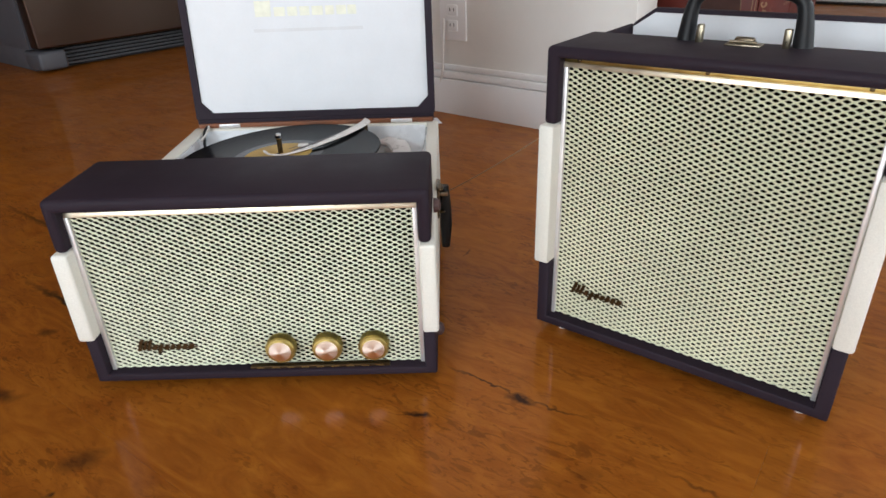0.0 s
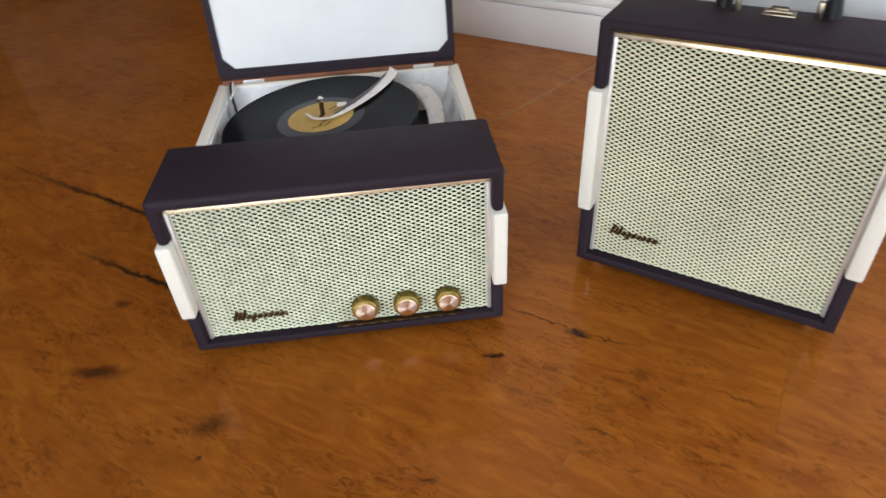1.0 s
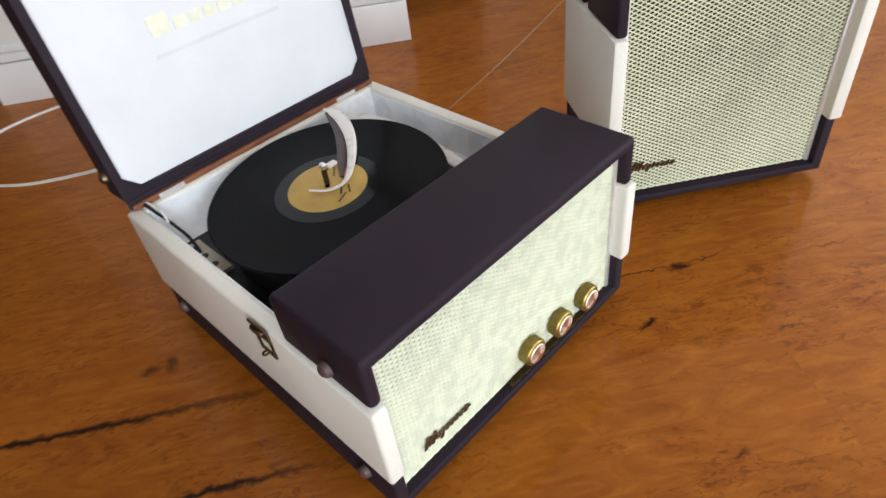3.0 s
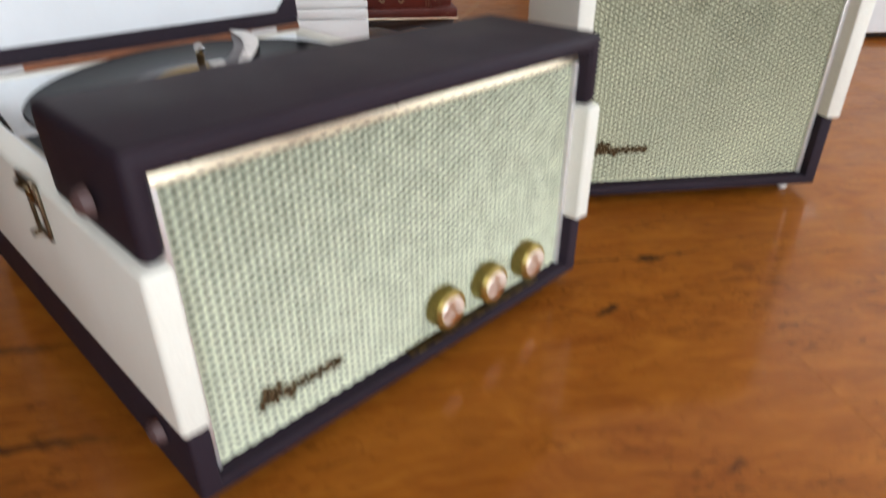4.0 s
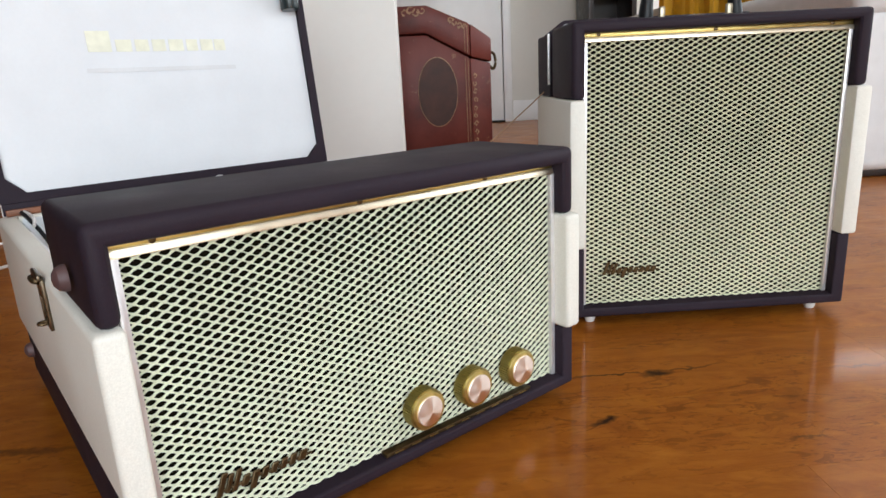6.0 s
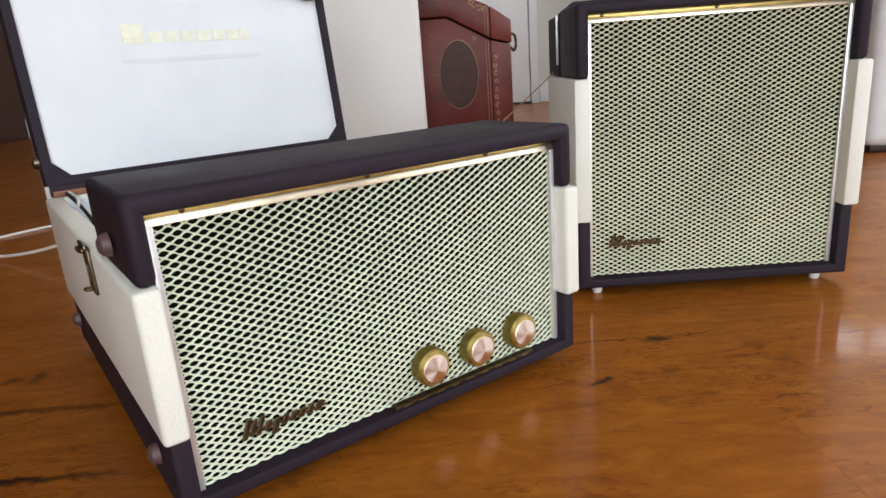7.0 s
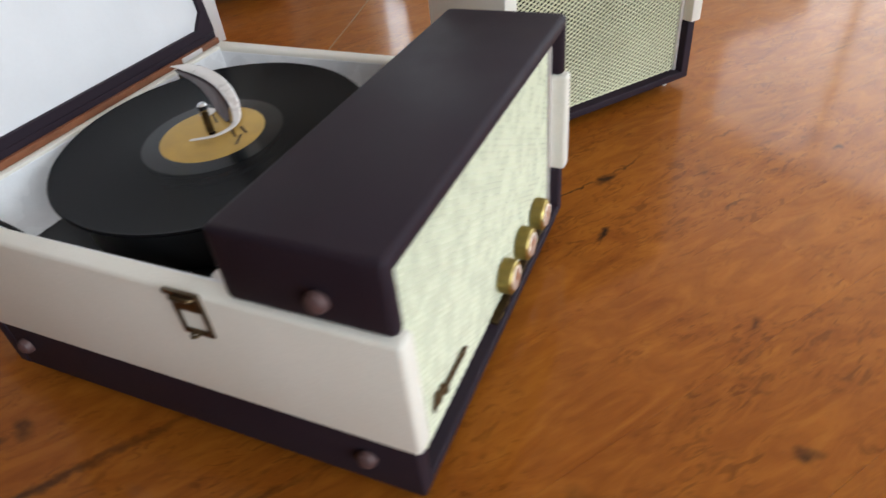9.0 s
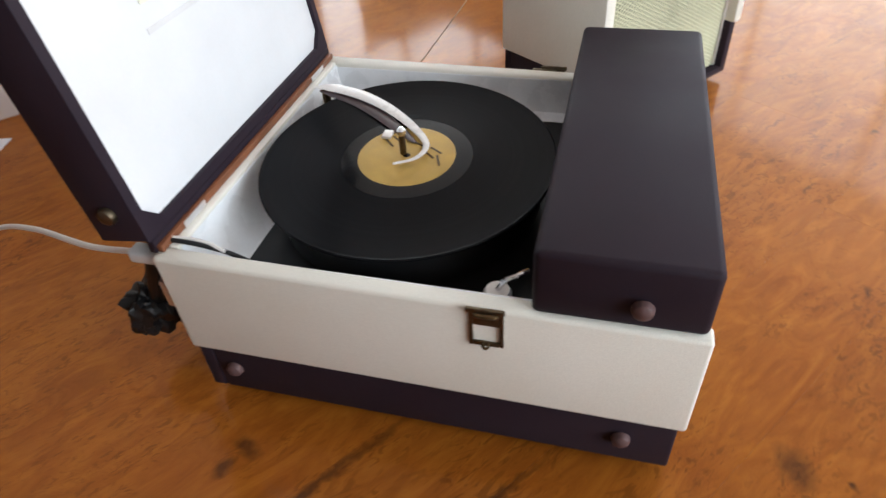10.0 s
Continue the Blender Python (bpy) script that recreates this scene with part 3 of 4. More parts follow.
    # record support arm, sickle-shaped, hooked round the spindle
    blade = [(.0885, .4285, .2085), (.0910, .4062, .2080), (.0783, .3677, .2090), (.0562, .3279, .2085), (.0235, .2881, .2065), (-.0074, .2634, .2050), (-.0321, .2665, .2042), (-.0465, .2866, .2038)]
    part("support_arm", tube(blade, .0066, 80, 12, .26, [.20, 1.35, 1.35, 1.10, .80, .52, .40, .32]), IVORY, p, "ivory sickle-shaped record support arm")
    # flat dark strip just below the blade, on its spindle side
    strip_path = [(.0860, .4200, .2058), (.0805, .4000, .2052), (.0690, .3700, .2052), (.0470, .3350, .2048), (.0160, .2985, .2038), (-.0040, .2760, .2032)]
    part("arm_dark_strip", tube(strip_path, .0068, 60, 10, .20, [.25, .95, 1.2, 1.25, .95, .30]), plain("dark_purple_brown", (.045, .022, .024), .35, vary=.2), p, "dark purple-brown strip along the inside of the arm")
    part("arm_pivot", lathe([(.005, .14), (.005, .200), (.004, .207), (0, .208)], 20), BRONZE, p, "slim dark pivot post", pose(.0885, .4140, 0))
    part("arm_tab", boxes((.000, .0145, .3045, .3150, .2012, .2050), bev=.0012), IVORY, p, "small ivory tab beside the spindle")
    # tone arm parked beside the record
    ta = part("tone_arm", tube([(.120, .436, .166), (.141, .410, .168), (.153, .350, .167), (.152, .290, .165), (.146, .240, .164), (.140, .200, .163)], .0085, 60, 12, .35, [2.1, 2.1, 1.8, 1.5, 1.2, 1.1]), IVORY, p, "ivory tone arm on its rest")
    part("arm_base", lathe([(.018, -.024), (.018, -.004), (.015, 0), (0, 0)], 28), IVORY, ta, "", pose(.136, .412, .164))
    part("rest_clip", boxes((.136, .158, .196, .203, .140, .160), bev=.002), BLACK, p, "black arm rest clip")
    # speed lever near the latch
    lv = part("speed_lever", lathe([(.012, .14), (.012, .172), (.010, .176), (0, .176)], 24), IVORY, p, "cream lever base", pose(-.172, .158, 0))
    part("lever_rod", tube([(0, 0, .176), (.001, -.006, .186), (.004, -.016, .191), (.010, -.024, .192)], .0024, 20, 8), CHROME, lv, "bent chrome rod")
    part("cord_loop", tube([(-.186, .452, .196), (-.184, .430, .193), (-.178, .405, .182), (-.172, .385, .165), (-.170, .372, .142)], .0022, 30, 8), BLACK, p, "black wire over the back edge")
    part("wire_loop", tube([(-.184, .455, .197), (-.180, .438, .1945), (-.179, .420, .191), (-.182, .404, .1865)], .0018, 30, 8), IVORY, p, "pale flat wire over the back edge")
    # studs
    for y, z in ((.042, .0475), (.421, .0480), (.046, .2115)):
        bumper(p, pose(-W + (.002 if z > .1 else .003), y, z, 0, -90, 0))
    for y, z in ((.042, .0475), (.421, .0480), (.046, .2115)):
        bumper(p, pose(W - (.002 if z > .1 else .003), y, z, 0, 90, 0))
    for x in (-.170, .170):
        for y in (.045, .420):
            foot(p, x, y, .0125, material=RUBBER)

    # side latches with an open keeper
    for sx in (-1, 1):
        la = part("latch", boxes((-.0026, 0, -.0142, -.0108, -.021, .021), (-.0026, 0, .0108, .0142, -.021, .021), (-.0026, 0, -.0108, .0108, -.021, -.0165), (-.0030, 0, -.0108, .0108, .0035, .021), bev=.0008), LATCH, p,
                  "tarnished brown metal keeper latch", pose(sx * W, .160, .1700, 0, 0, 0 if sx < 0 else 180))
        part("latch_hook", tube([(-.003, -.009, .017), (-.0062, -.006, .018), (-.0062, .006, .018), (-.003, .009, .017)], .0022, 20, 8), BRONZE, la)
        part("latch_lever", tube([(-.0024, .002, -.0172), (-.0064, .002, -.0168), (-.0084, 0, -.0172), (-.0064, -.002, -.0178), (-.0024, -.002, -.0176)], .0013, 24, 8), BRONZE, la)
        part("hinge_pin", boxes((-.0048, -.001, -.0155, .0165, .0180, .0230), bev=.0014), LATCH, la)
    # carrying strap hanging on one side
    st = part("carry_handle", tube([(W + .0085, .170, .186), (W + .0105, .169, .160), (W + .0105, .168, .130), (W + .0095, .168, .098)], .0074, 40, 12, 1.0, [.9, 1.0, 1.1, .75]), BLACK, p, "black leather carrying handle hanging down")
    part("handle_mount", boxes((W - .001, W + .014, .160, .182, .1745, .1800), (W - .001, W + .0035, .156, .186, .166, .190), bev=.0014), NICKEL, st, "nickel bracket")

    # lid, hinged at the back edge, leaning back
    lm = pose(0, .4580, .2045, -7.0, 0, 0)
    H, T = .342, .052
    out = [(-.204, 0.002), (.204, 0.002), (.204, H), (-.204, H)]
    inn = octagon(-.1935, .1935, .0115, H - .011, .018)
    ring = bmesh.new()
    fo = [ring.verts.new((x, 0, z)) for x, z in out]
    fi = [ring.verts.new((x, 0, z)) for x, z in inn]
    bi = [ring.verts.new((x, .009, z)) for x, z in inn]
    for quad in ((fo[0], fo[1], fi[1], fi[0]), (fo[1], fi[2], fi[1]), (fo[1], fo[2], fi[3], fi[2]), (fo[2], fi[4], fi[3]), (fo[2], fo[3], fi[5], fi[4]), (fo[3], fi[6], fi[5]), (fo[3], fo[0], fi[7], fi[6]), (fo[0], fi[0], fi[7])):
        ring.faces.new(quad)
    for k in range(8):
        ring.faces.new((fi[k], fi[(k + 1) % 8], bi[(k + 1) % 8], bi[k]))
    ring.faces.new(bi)
    bmesh.ops.recalc_face_normals(ring, faces=ring.faces)
    lid = part("lid_rim", ring, PLUM, p, "plum rim of the open lid", lm)
    shell = bmesh.new()
    for r in ((-.204, -.194, .0005, T, .002, H), (.194, .204, .0005, T, .002, H), (-.194, .194, .0005, T, .002, .012), (-.194, .194, .0005, T, H - .010, H), (-.194, .194, T - .012, T, .012, H - .010)):
        box(shell, *r, bev=.0022)
    part("lid_shell", shell, PLUM, lid, "plum leatherette lid shell")
    part("lid_lining", prism(octagon(-.1930, .1930, .0120, H - .0115, .0178), .003), LINING, lid, "glossy white lid lining", pose(0, .0050, 0))
    for x, w in ((-.083, .026), (-.052, .018), (-.030, .016), (-.010, .016), (.010, .018), (.032, .014), (.050, .016), (.068, .014)):
        part("gold_mark", boxes((x, x + w, .0044, .0052, .164, .188 if x < -.06 else .178)), GOLDINK, lid, "faded gold maker's mark")
    part("grey_mark", boxes((-.088, .092, .0044, .0052, .1400, .1450)), GREYINK, lid, "faint grey printed line")
    part("adapter", lathe([(.0, .214), (.0115, .214), (.0125, .216), (.0125, .258), (.0115, .260), (0, .260)], 32), plain("dark_teal_plastic", (0.012, 0.022, 0.024), .3, vary=.1), lid, "dark teal cylinder clipped in the lid", pose(.178, -.010, 0))
    part("lid_clip", boxes((.166, .190, -.004, .0058, .236, .241), bev=.001), NICKEL, lid, "nickel clip")
    bumper(lid, pose(-.204, .026, .032, 0, -90, 0), "dark metal stud on the lid").data.materials[0] = LATCH
    part("hinge_lath", boxes((-.200, .200, D - .0085, D - .003, .1928, .2000), bev=.0008), WOODEDGE, p, "reddish bare wood hinge strip")
    part("hinge_rail", boxes((-.202, .202, D - .0030, D + .004, .1928, .2062), bev=.0008), PLUM, p, "plum covered hinge rail")
    for x in (-.147, .147):
        part("hinge", boxes((x - .018, x + .018, D - .0100, D - .0084, .1935, .1995), bev=.0006), SILVER, p, "small nickel hinge")
    return p


record_player()


def vinyl_record():
    ob = thing("vinyl_record", pose(-0.2460, 0.9090, 0.1967, 0, -3.2, 0), "black long-playing vinyl record on the platter", "record")
    part("disc", lathe([(0, 0), (.148, 0), (.1505, .0012), (.1505, .0022), (.149, .0034), (.146, .0027), (.064, .0027), (.052, .0036), (0, .0036)], 128), VINYL, ob)
    part("label", lathe([(0.0037, .0038), (.0495, .0038), (.0500, .0036)], 72), LABEL, ob, "ochre paper record label")
    r = random.Random(5)
    for x, y, w in ((.018, .024, .016), (.024, .016, .020), (.030, .006, .012), (.020, -.008, .018), (.006, -.020, .022), (.012, -.028, .016), (-.004, -.034, .018)):
        part("print_bar", boxes((-w / 2, w / 2, -.0012, .0012, .0040, .0042)), BRONZE, ob, "dark printed line", pose(x, y, 0, 0, 0, r.uniform(20, 60)))
    return ob


vinyl_record()


# ---- the loudspeaker ----
def loudspeaker():
    W, Z = .352, .371
    s = thing("loudspeaker", pose(0.1159, 0.7403, 0, 0, 0, -37.2), "portable loudspeaker cabinet in plum and cream leatherette, on the wooden floor", "loudspeaker")
    t, D = .017, .198
    part("base_shell", arch(.0015, W - .0015, .013, .1047, t - .0015, .0120, -.0030, D - .016, False, .0028), PLUM, s)
    part("base_back", boxes((.002, W - .002, D - .016, D - .002, .013, .1022), bev=.002), PLUM, s)
    for a, b in ((-.0028, t), (W - t, W + .0028)):
        part("side_panel", boxes((a, b, -.0085, D, .1045, .2830), bev=.0035), CREAM, s, "cream leatherette side band")
    part("back_panel", boxes((t, W - t, D - .016, D - .001, .1020, .2830), bev=.002), CREAM, s, "cream leatherette back")
    part("ledge_top", boxes((t, W - t, .100, D - .016, .262, .272), bev=.001), CREAM, s, "cream ledge behind the hood")
    part("hood", arch(.001, W - .001, .2833, Z, t - .001, .0130, -.0030, .112, True, .0055), PLUM, s, "plum leatherette hood")
    part("hood_back", boxes((t, W - t, .100, .111, .2720, .3580)), PLUM, s)
    part("baffle", boxes((t, W - t, .0165, .027, .0250, 0.3580)), CLOTH, s, "dark cloth behind the grille")
    part("grille", expanded_mesh(.0185, W - .0185, .0270, 0.3500, .0134, .00078, .00122), AGED_PAINT, s, "cream expanded-metal grille")
    part("grille_trim", slanted(t - .0005, W - t + .0005, .0084, .0140, 0.3475, 0.3528), GILT, s, "gilt strip along the grille")
    part("trim_ledge", boxes((t, W - t, .0110, .0165, .3520, .3580), bev=.0006), LEDGE, s, "brass ledge under the hood")
    for x in (.035, .172, .310):
        part("trim_screw", lathe([(0.0022, 0), (0.0022, .0012), (0, .0020)], 12, axis="-y"), BRONZE, s, "dark screw head", pose(x, .0110, .3556))
    for a in (t + .0002, W - t - .0052):
        part("side_trim", boxes((a, a + .005, .0090, .0140, .0255, 0.3475), bev=.0008), SILVER, s, "silver strip beside the grille")
    emblem("badge", s, pose(.043, .0110, .0655))
    for x in (.030, W - .030):
        for y in (.020, .165):
            foot(s, x, y, .0135)
    # handle on the hood, with its end posts and the clasp between
    h = part("handle", tube([(.119, .098, .3700), (.121, .098, .398), (.126, .098, .414), (.142, .098, .422), (.177, .098, .423), (.212, .098, .422), (.228, .098, .414), (.233, .098, .398), (.236, .098, .3700)],
                            .0068, 90, 14, 1.0, [1.45, 1.15, .95, 1.05, 1.2, 1.05, .95, 1.15, 1.45]), BLACK, s, "black padded carrying handle")
    for x in (.1365, .2225):
        part("handle_post", boxes((x - .0036, x + .0036, .084, .092, .3700, .3895), bev=.0016), NICKEL, h, "tarnished nickel end post")
    c = part("clasp", boxes((.165, .200, .078, .098, .3706, .3728), bev=.0008), NICKEL, s, "nickel clasp plate")
    part("clasp_lever", boxes((.172, .192, .086, .096, .3728, .3785), bev=.0024), LATCH, c)
    part("clasp_pin", tube([(.169, .083, .3745), (.182, .083, .3748), (.196, .083, .3745)], .0016, 12, 8), NICKEL, c)
    # rear cover, standing open-fronted behind the hood
    for a, b in ((.003, t - .005), (W - t + .005, W - .003)):
        part("cover_side", boxes((a, b, .132, .222, .2835, .3660), bev=.004, seg=3), PLUM, s, "plum side of the rear cover")
    for a in (-.0005, W - .0025):
        part("cover_edge", boxes((a, a + .003, .1295, .1325, .300, .366), bev=.0006), SILVER, s, "bright metal edge strip")
    part("cover_back", prism([(t - .005, .272), (W - t + .005, .272), (W - t + .005, .368), (W - .040, .388), (.040, .388), (t - .005, .368)], .010, .002), PLUM, s, "plum rear cover board", pose(0, .2125, 0))
    part("cover_lining", prism([(t - .003, .272), (W - t + .003, .272), (W - t + .003, .364), (W - .041, .3825), (.041, .3825), (t - .003, .364)], .004), LINING, s, "white lining of the rear cover", pose(0, .2080, 0))
    part("cover_floor", boxes((t, W - t, .182, .2225, .2620, .2720), bev=.001), CREAM, s, "cream floor of the rear cover")
    return s


loudspeaker()


# ---- cords and papers on the floor ----
single("speaker_wire", tube([(.246, .876, .306), (.228, .878, .292), (.147, .941, .2065), (.068, 1.003, .132), (.005, 1.040, .083), (-.016, 1.050, .069)], .0009, 120, 8), WIRE, None,
       "thin tan wire hanging between loudspeaker and player", "wire")
single("power_cord", tube([(-.412, 1.094, .180), (-.408, 1.112, .176), (-.392, 1.20, .156), (-.365, 1.30, .142), (-.345, 1.39, .112), (-.355, 1.48, .066), (-.405, 1.58, .034), (-.46, 1.67, .014), (-.51, 1.77, .0036), (-.537, 1.86, .0032), (-.515, 1.93, .0032), (-.44, 1.968, .0032), (-.35, 1.985, .0032), (-.2, 1.965, .0032), (-.05, 1.90, .004), (-.012, 1.853, .10), (-.004, 1.835, .20), (.000, 1.829, .262)], .0031, 200, 10), CORD, None,
       "white power cord from the player to the outlet", "cord")
plug = thing("cord_clamp", pose(-.384, 1.160, 0), "dark clamped plug with an added cord behind the player", "plug")
bm = bmesh.new()
bmesh.ops.create_icosphere(bm, subdivisions=4, radius=1)
for v in bm.verts:
    k = 1 + .55 * noise.noise(v.co * 1.7) + .25 * noise.noise(v.co * 4.5)
    v.co = Vector((.024 * v.co.x, .024 * v.co.y, .030 * v.co.z)) * k + Vector((-.002, .006, .074))
part("plug_body", bm, BLACK, plug, "lumpy black plug body")
part("plug_clip", boxes((-.032, -.024, -.0620, -.048, .112, .146), bev=.003), SILVER, plug, "bright metal clip")
part("connector", boxes((-.034, -.016, -.0740, -.030, .168, .182), bev=.004, seg=3), GREYINK, plug, "pale grey cord connector")
part("plug_stem", tube([(-.026, -.050, .170), (-.024, -.042, .150), (-.014, -.022, .112), (0, -.004, .084)], .0075, 30, 10), BLACK, plug, "black stem")
# cord added as support, where only shade and reflection lie below the plug
part("prop_cord", tube([(.010, .012, .054), (.016, .006, .040), (.014, -.030, .024), (.010, -.060, .008), (.016, -.050, .0042), (.030, -.020, .004), (.060, .01, .004)], .0036, 60, 10), BLACK, plug, "added black cord down to the floor, supports the plug")
paper = prism([(-.030, 0), (.034, .006), (.030, .062), (-.036, .055)], .0012)
single("paper_slip", paper, PAPER, pose(-.062, 1.780, .002, 90, 0, 20), "small white slip of paper on the floor", "paper")

# ---- outlet on the partition ----
def outlet():
    # set in the face of the partition
    o = thing("wall_outlet", ROOM @ pose(-1.123, PV, .262), "white double power outlet on the greige wall", "outlet")
    part("cover_plate", boxes((-.044, .044, -.006, 0, -.058, .058), bev=.002), TRIM, o)
    for z in (-.0195, .0195):
        r = part("receptacle", boxes((-.017, .017, -.0085, -.005, z - .0145, z + .0145), bev=.003), TRIM, o)
        for x in (-.0065, .0065):
            part("slot", boxes((x - .0012, x + .0012, -.0090, -.0080, z - .002, z + .0065)), BLACK, r)
    return o


outlet()


# ---- the painted cabinet behind the partition ----
def painted_chest():
    c = thing("painted_chest", ROOM @ pose(-.511, 1.720, 0), "dark red painted leather chest with gilt corners, on short feet", "chest")

    def canted(outline, depth, bev):
        # the corner facet: its outer edge stands back from the front
        bm = prism(outline, depth)
        far = max(x for x, z in outline)
        for v in bm.verts:
            if v.co.x > far - 1e-4 and v.co.y < .01:
                v.co.y += .045
        bmesh.ops.bevel(bm, geom=bm.edges[:], offset=bev, segments=2, affect="EDGES", profile=0.5)
        return bm

    part("body", prism([(-.28, .075), (.088, .075), (.088, .366), (-.030, .432), (-.18, .432), (-.28, .39)], .34, .004), OXBLOOD, c)
    part("corner_facet", canted([(.0885, .075), (.148, .075), (.148, .352), (.0885, .366)], .34, .004), OXBLOOD, c, "canted corner of the chest")
    lid = part("lid", prism([(-.283, .394), (-.18, .4355), (-.03, .4355), (.090, .3695), (.090, .456), (-.025, .508), (-.18, .508), (-.283, .46)], .346, .006), OXBLOOD, c, "peaked dark red lid", pose(0, -.003, 0))
    part("lid_facet", canted([(.0905, .3695), (.151, .3555), (.151, .418), (.0905, .456)], .346, .005), OXBLOOD, lid, "canted corner of the lid")
    part("plinth", boxes((-.29, .158, -.012, .350, .050, .078), bev=.006), OXBLOOD, c)
    part("plinth_edge", boxes((-.29, .159, -.014, -.010, .0500, .0545), bev=.001), GILT, c, "worn gilt edge")
    for x in (-.25, .125):
        for y in (.03, .31):
            part("foot", lathe([(0, 0), (.020, 0), (.026, .010), (.020, .022), (.028, .036), (.032, .050), (0, .050)], 24), DARKWOOD, c, "dark turned foot", pose(x, y, 0))
    part("carved_apron", prism([(-.27, .050), (-.24, .030), (-.20, .036), (-.15, .022), (-.06, .030), (0, .018), (.06, .030), (.10, .022), (.13, .034), (.150, .050)], .012, .002), DARKWOOD, c, "dark carved apron", pose(0, .004, 0))
    worn = plain("worn_gilt_paint", (.30, .17, .09), .6, .1, vary=.45, scale=70)
    for x, top in ((.074, .368), (.0815, .364)):
        part("pilaster_line", boxes((x, x + .0018, -.0012, .001, .082, top), bev=.0006), worn, c, "worn gilt line")
        part("lid_line", boxes((x, x + .0018, -.0042, -.002, top + .014, .452), bev=.0006), worn, c, "worn gilt line")
    ring = lathe([(.0960, 0), (.0985, .0008), (.0985, .0016), (.0960, .002)], 64, axis="-y")
    bmesh.ops.scale(ring, vec=(.56, 1, .96), verts=ring.verts)
    part("oval_line", ring, worn, c, "thin worn gilt oval line", pose(-.004, .0005, .279))
    disc = lathe([(.0955, 0), (.0955, .0014), (0, .0014)], 64, axis="-y")
    bmesh.ops.scale(disc, vec=(.56, 1, .96), verts=disc.verts)
    part("oval_panel", disc, plain("tarnished_oval_paint", (.062, .024, .017), .5, vary=.5, scale=26, spec=.25), c, "tarnished dark oval panel", pose(-.004, .0003, .279))
    r = random.Random(3)

    def scroll(name, curls, m):
        # strings of small leaf-like flecks along curling stems
        bm = bmesh.new()
        for x0, z0, rad, turn, n in curls:
            for k in range(n):
                a, q = turn + k * 5.2 / n, rad * (1 - .6 * k / n)
                b2 = lathe([(0, 0), (.0011 + .0014 * r.random(), .0003), (0, .0009)], 6, axis="-y")
                bmesh.ops.scale(b2, vec=(1 + r.random(), 1, 1), verts=b2.verts)
                bmesh.ops.rotate(b2, matrix=Matrix.Rotation(a, 3, "Y"), verts=b2.verts)
                bmesh.ops.translate(b2, vec=(x0 + q * math.cos(a) + r.uniform(-.001, .001), 0, z0 + q * math.sin(a)), verts=b2.verts)
                join(bm, b2)
        tagged(part(name, bm, worn, c, "worn gilt scrollwork", m), kind="stuff")

    scroll("gilt_scroll", [(-.085 + .016 * k, .489 + .006 * (k % 2), .010, k, 13) for k in range(4)], pose(0, -.0036, 0))
    scroll("gilt_scroll", [(.038 + .012 * k, .466 - .006 * k, .008, 2 * k, 12) for k in range(4)], pose(0, -.0036, 0))
    scroll("gilt_scroll", [(-.09 + .05 * k, .098, .009, k, 12) for k in range(3)], pose(0, -.0008, 0))
    scroll("gilt_scroll", [(.012, .10 + .022 * k, .007, 1.7 * k, 10) for k in range(11)], pose(.0905, -.0006, 0, 0, 0, 37))
    part("side_handle", tube([(.150, .10, .385), (.164, .10, .376), (.167, .10, .350), (.160, .10, .335), (.152, .10, .345)], .004, 24, 8), BRONZE, c, "dark drop handle")
    return c


painted_chest()


# ---- the refrigerator ----
def refrigerator():
    f = thing("refrigerator", ROOM @ pose(-2.90, 1.045, 0), "grey refrigerator with a stainless steel door and louvred plinth", "refrigerator")
    part("body", boxes((-.72, -.075, 0, .88, .085, 1.75), bev=.006), GREYMETAL, f)
    part("plinth", boxes((-.70, -.085, .01, .87, .0, .085), bev=.004), GREYMETAL, f)
    part("door", boxes((-.062, .012, .005, .875, .092, 1.74), bev=.010, seg=3), STEEL, f, "stainless steel door")
    part("door_gasket", boxes((-.075, -.062, .012, .868, .097, 1.735)), BLACK, f)
    part("hinge_foot", boxes((-.13, .016, -.004, .105, .010, .083), bev=.014, seg=3), GREYMETAL, f, "grey hinge foot")
    g = part("louvre_panel", boxes((-.080, -.060, .105, .86, .008, .086)), BLACK, f, "dark louvred vent")
    for k in range(5):
        part("louvre", boxes((-.062, -.046, .105, .86, .014 + .0145 * k, .0195 + .0145 * k), bev=.002), GREYMETAL, g)
    part("door_handle", tube([(.035, .80, .60), (.050, .80, .66), (.050, .80, 1.40), (.035, .80, 1.46)], .011, 40, 10), STEEL, f, "steel bar handle")
    return f


refrigerator()


# ---- seats beyond the loudspeaker ----
def slipcovered_seat():
    s = thing("ottoman", ROOM @ pose(.55, 1.575, 0), "white slipcovered ottoman on a dark base", "ottoman")
    body = boxes((0, 1.1, 0, .75, .016, .43), bev=.030, seg=4)
    for v in body.verts:
        k = noise.noise(v.co * 7) * .012
        v.co.x += k
        v.co.y += k
    part("slipcover", body, FABRIC, s, "white fabric slipcover")
    part("seat_pad", boxes((-.01, 1.11, -.01, .76, .415, .52), bev=.04, seg=4), FABRIC, s)
    part("base", boxes((.02, 1.08, .02, .73, .0, .04), bev=.004), DARKWOOD, s, "dark base")
    for x in (.16, .62):
        part("kick_pleat", boxes((x, x + .30, -.010, .004, .018, .33), bev=.005, seg=3), FABRIC, s, "hanging flap of the slipcover")
    return s


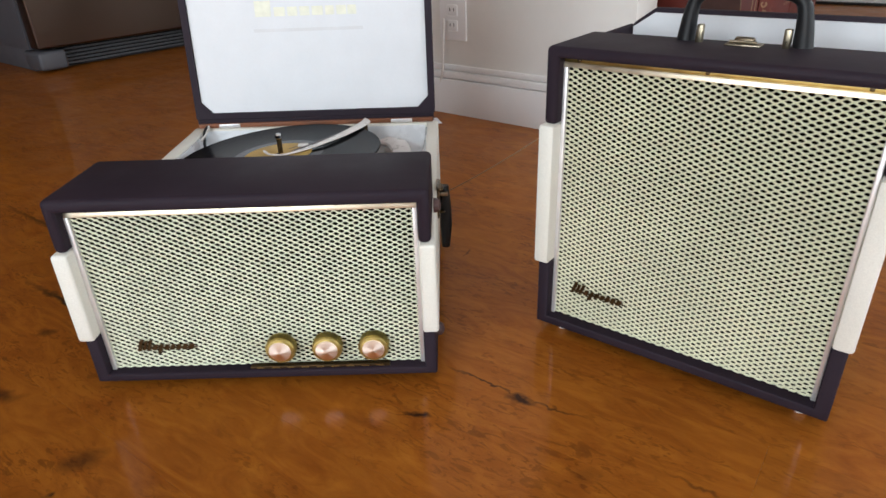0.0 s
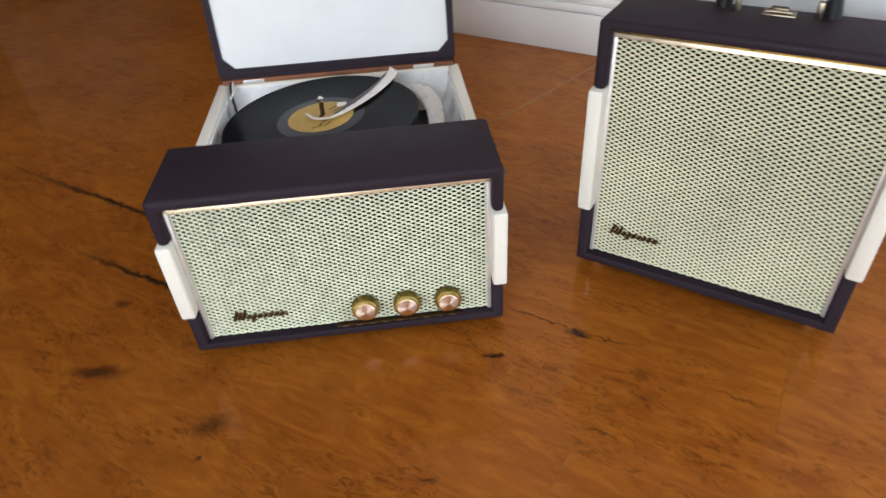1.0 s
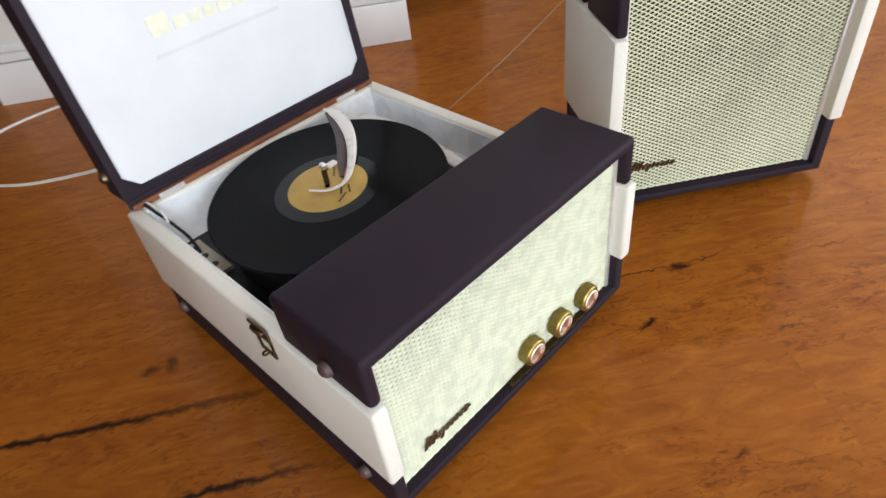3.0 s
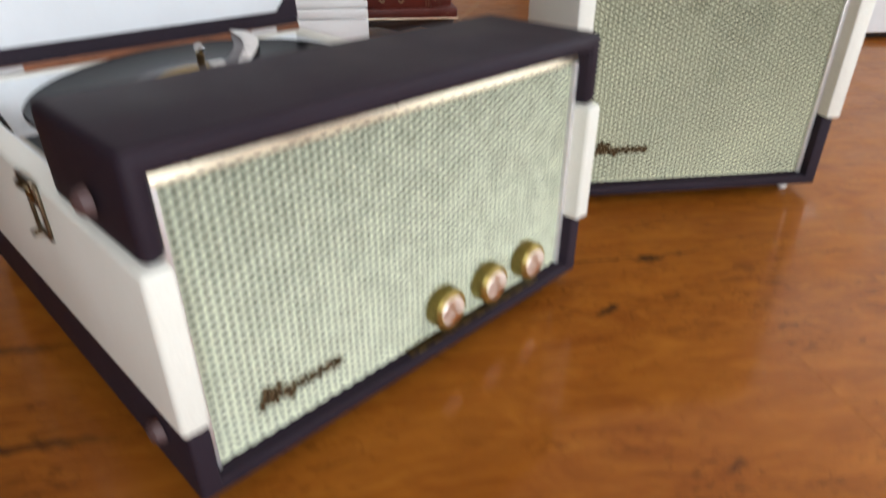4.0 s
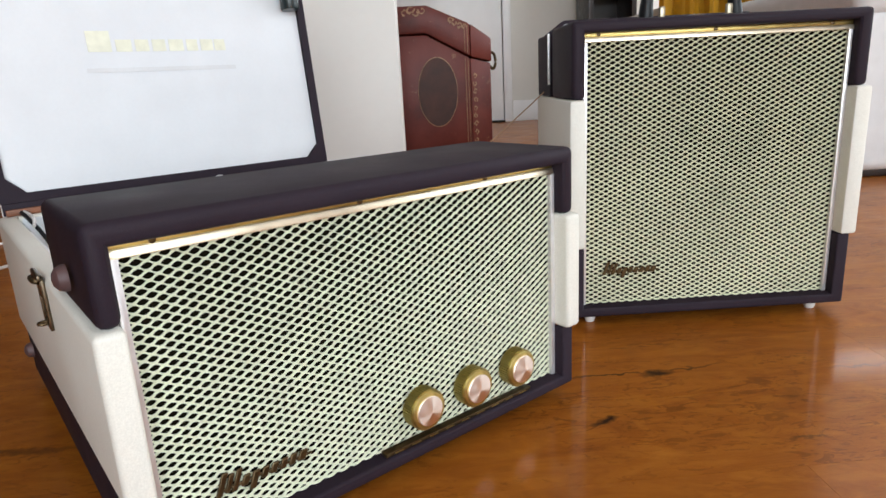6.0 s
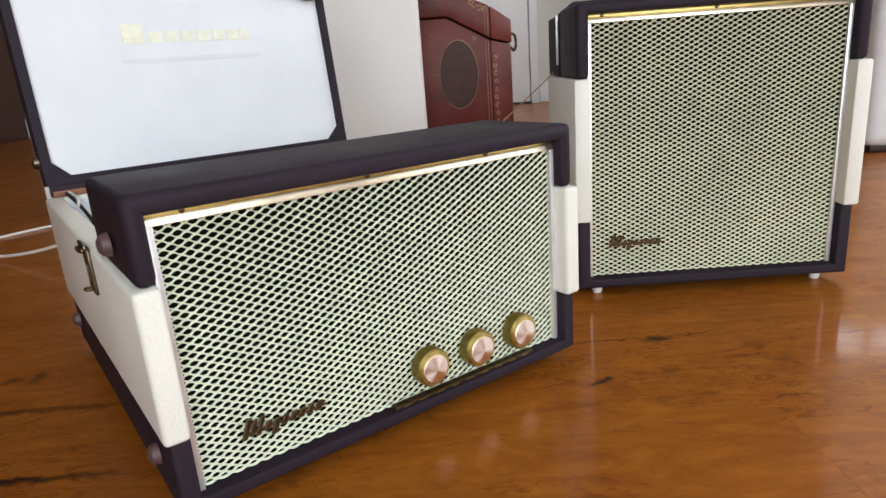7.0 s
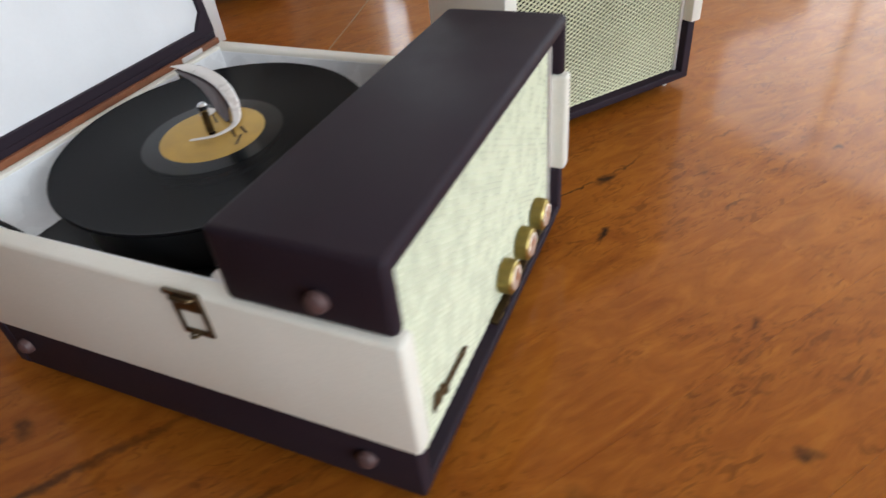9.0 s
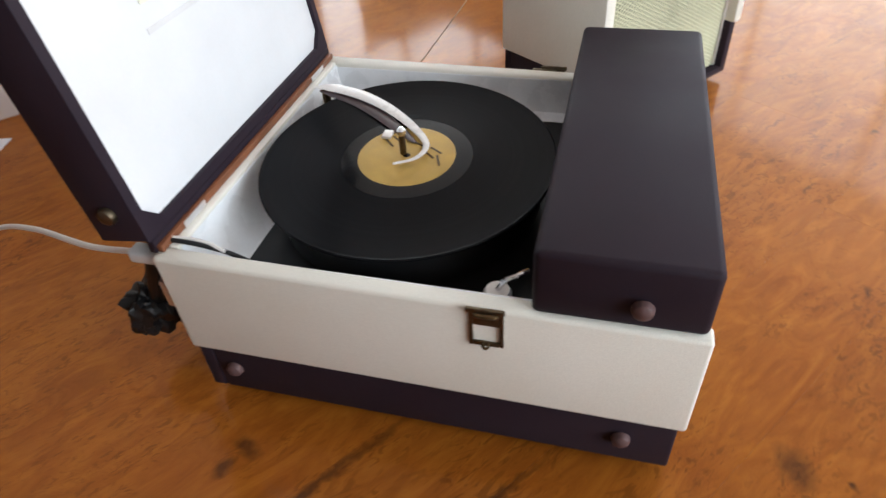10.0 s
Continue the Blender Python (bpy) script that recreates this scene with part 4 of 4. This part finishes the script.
def sofa():
    s = thing("sofa", ROOM @ pose(.72, 3.02, 0), "tan upholstered sofa with rounded back cushions", "sofa")
    part("seat", boxes((0, 2.0, .0, .80, .14, .42), bev=.05, seg=4), TAN, s)
    for k in range(3):
        part("back_cushion", boxes((.04 + .64 * k, .04 + .64 * k + .63, .02, .25, .40, .80), bev=.09, seg=4), TAN, s)
    for x in (-.16, 2.0):
        part("armrest", boxes((x, x + .16, 0, .80, .14, .60), bev=.06, seg=4), TAN, s)
    for x in (.05, 1.9):
        for y in (.08, .72):
            part("leg", lathe([(0, 0), (.02, 0), (.028, .14), (0, .14)], 16), DARKWOOD, s, "dark wooden leg", pose(x, y, 0))
    return s


def mustard_throw():
    bm = bmesh.new()
    nx, nz = 40, 26
    grid = [[bm.verts.new((.52 * i / nx, -.02 - .022 * math.sin(i * .8 + .3 * math.sin(k * .4)) - .010 * math.sin(i * 1.9), .36 + .50 * k / nz + .01 * math.sin(i * .5))) for i in range(nx + 1)] for k in range(nz + 1)]
    for k in range(nz):
        for i in range(nx):
            bm.faces.new((grid[k][i], grid[k][i + 1], grid[k + 1][i + 1], grid[k + 1][i]))
    bmesh.ops.solidify(bm, geom=bm.faces[:], thickness=.006)
    return single("throw_blanket", bm, MUSTARD, ROOM @ pose(.52, 2.99, 0), "mustard yellow pleated throw hung over the sofa", "blanket")


slipcovered_seat()
sofa()
mustard_throw()


def dark_cabinet():
    c = thing("display_cabinet", ROOM @ pose(.46, 4.08, 0), "tall black framed cabinet against the far wall", "cabinet")
    part("side", boxes((0, .03, 0, .35, .0, 1.9), bev=.002), DARKWOOD, c)
    part("side", boxes((.27, .30, 0, .35, .0, 1.9), bev=.002), DARKWOOD, c)
    part("back", boxes((.03, .27, .33, .35, .0, 1.9)), DARKWOOD, c)
    for k in range(6):
        part("shelf", boxes((.03, .27, .01, .33, .05 + .36 * k, .075 + .36 * k), bev=.001), DARKWOOD, c)
    return c


dark_cabinet()
d1 = thing("door_1", ROOM @ pose(-.86, 4.455, 0), "white painted flush door in the far wall", "door", kind="structure")
part("leaf", boxes((.06, .82, 0, .038, .012, 2.05), bev=.003), TRIM, d1)
for a, b in ((0, .055), (.825, .88)):
    part("jamb", boxes((a, b, -.012, .04, 0, 2.10), bev=.003), TRIM, d1)
part("threshold", boxes((.055, .825, -.03, .04, 0, .011), bev=.002), BLACK, d1, "black threshold")


# ---- floor planks ----
def floor_planks():
    bed = single("floor", boxes((RX0 - .1, RX1 + .1, RY0 - .1, RY1 + .1, -.06, -.0125)), FLOORBED, ROOM, "glossy honey-brown knotty pine plank floor", "floor", kind="structure")
    r, wide, q0 = random.Random(11), .127, .350
    inv = ROOM.inverted() @ pose(0, 0, 0, 0, 0, PLANK_ANG)
    lengths = (1.7, 2.1, 2.6)
    meshes = {}
    for ln in lengths:
        bm = boxes((0, ln - .0002, .00007, wide - .00007, -.012, 0))
        meshes[ln] = finish(bm)
        meshes[ln].name = "plank"
        meshes[ln].materials.append(WOOD)
    for k in range(-34, 46):
        y, x = q0 + wide * k, -6.2 + r.uniform(-1.5, 0)
        while x < 6.8:
            ln = r.choice(lengths)
            mid = inv @ Vector((x + ln / 2, y, 0))
            if RX0 - .9 < mid.x < RX1 + .9 and RY0 - .9 < mid.y < RY1 + .9:
                ob = new("plank", meshes[ln])
                ob.parent = bed
                ob.matrix_basis = inv @ pose(x, y, 0)
            x += ln


floor_planks()
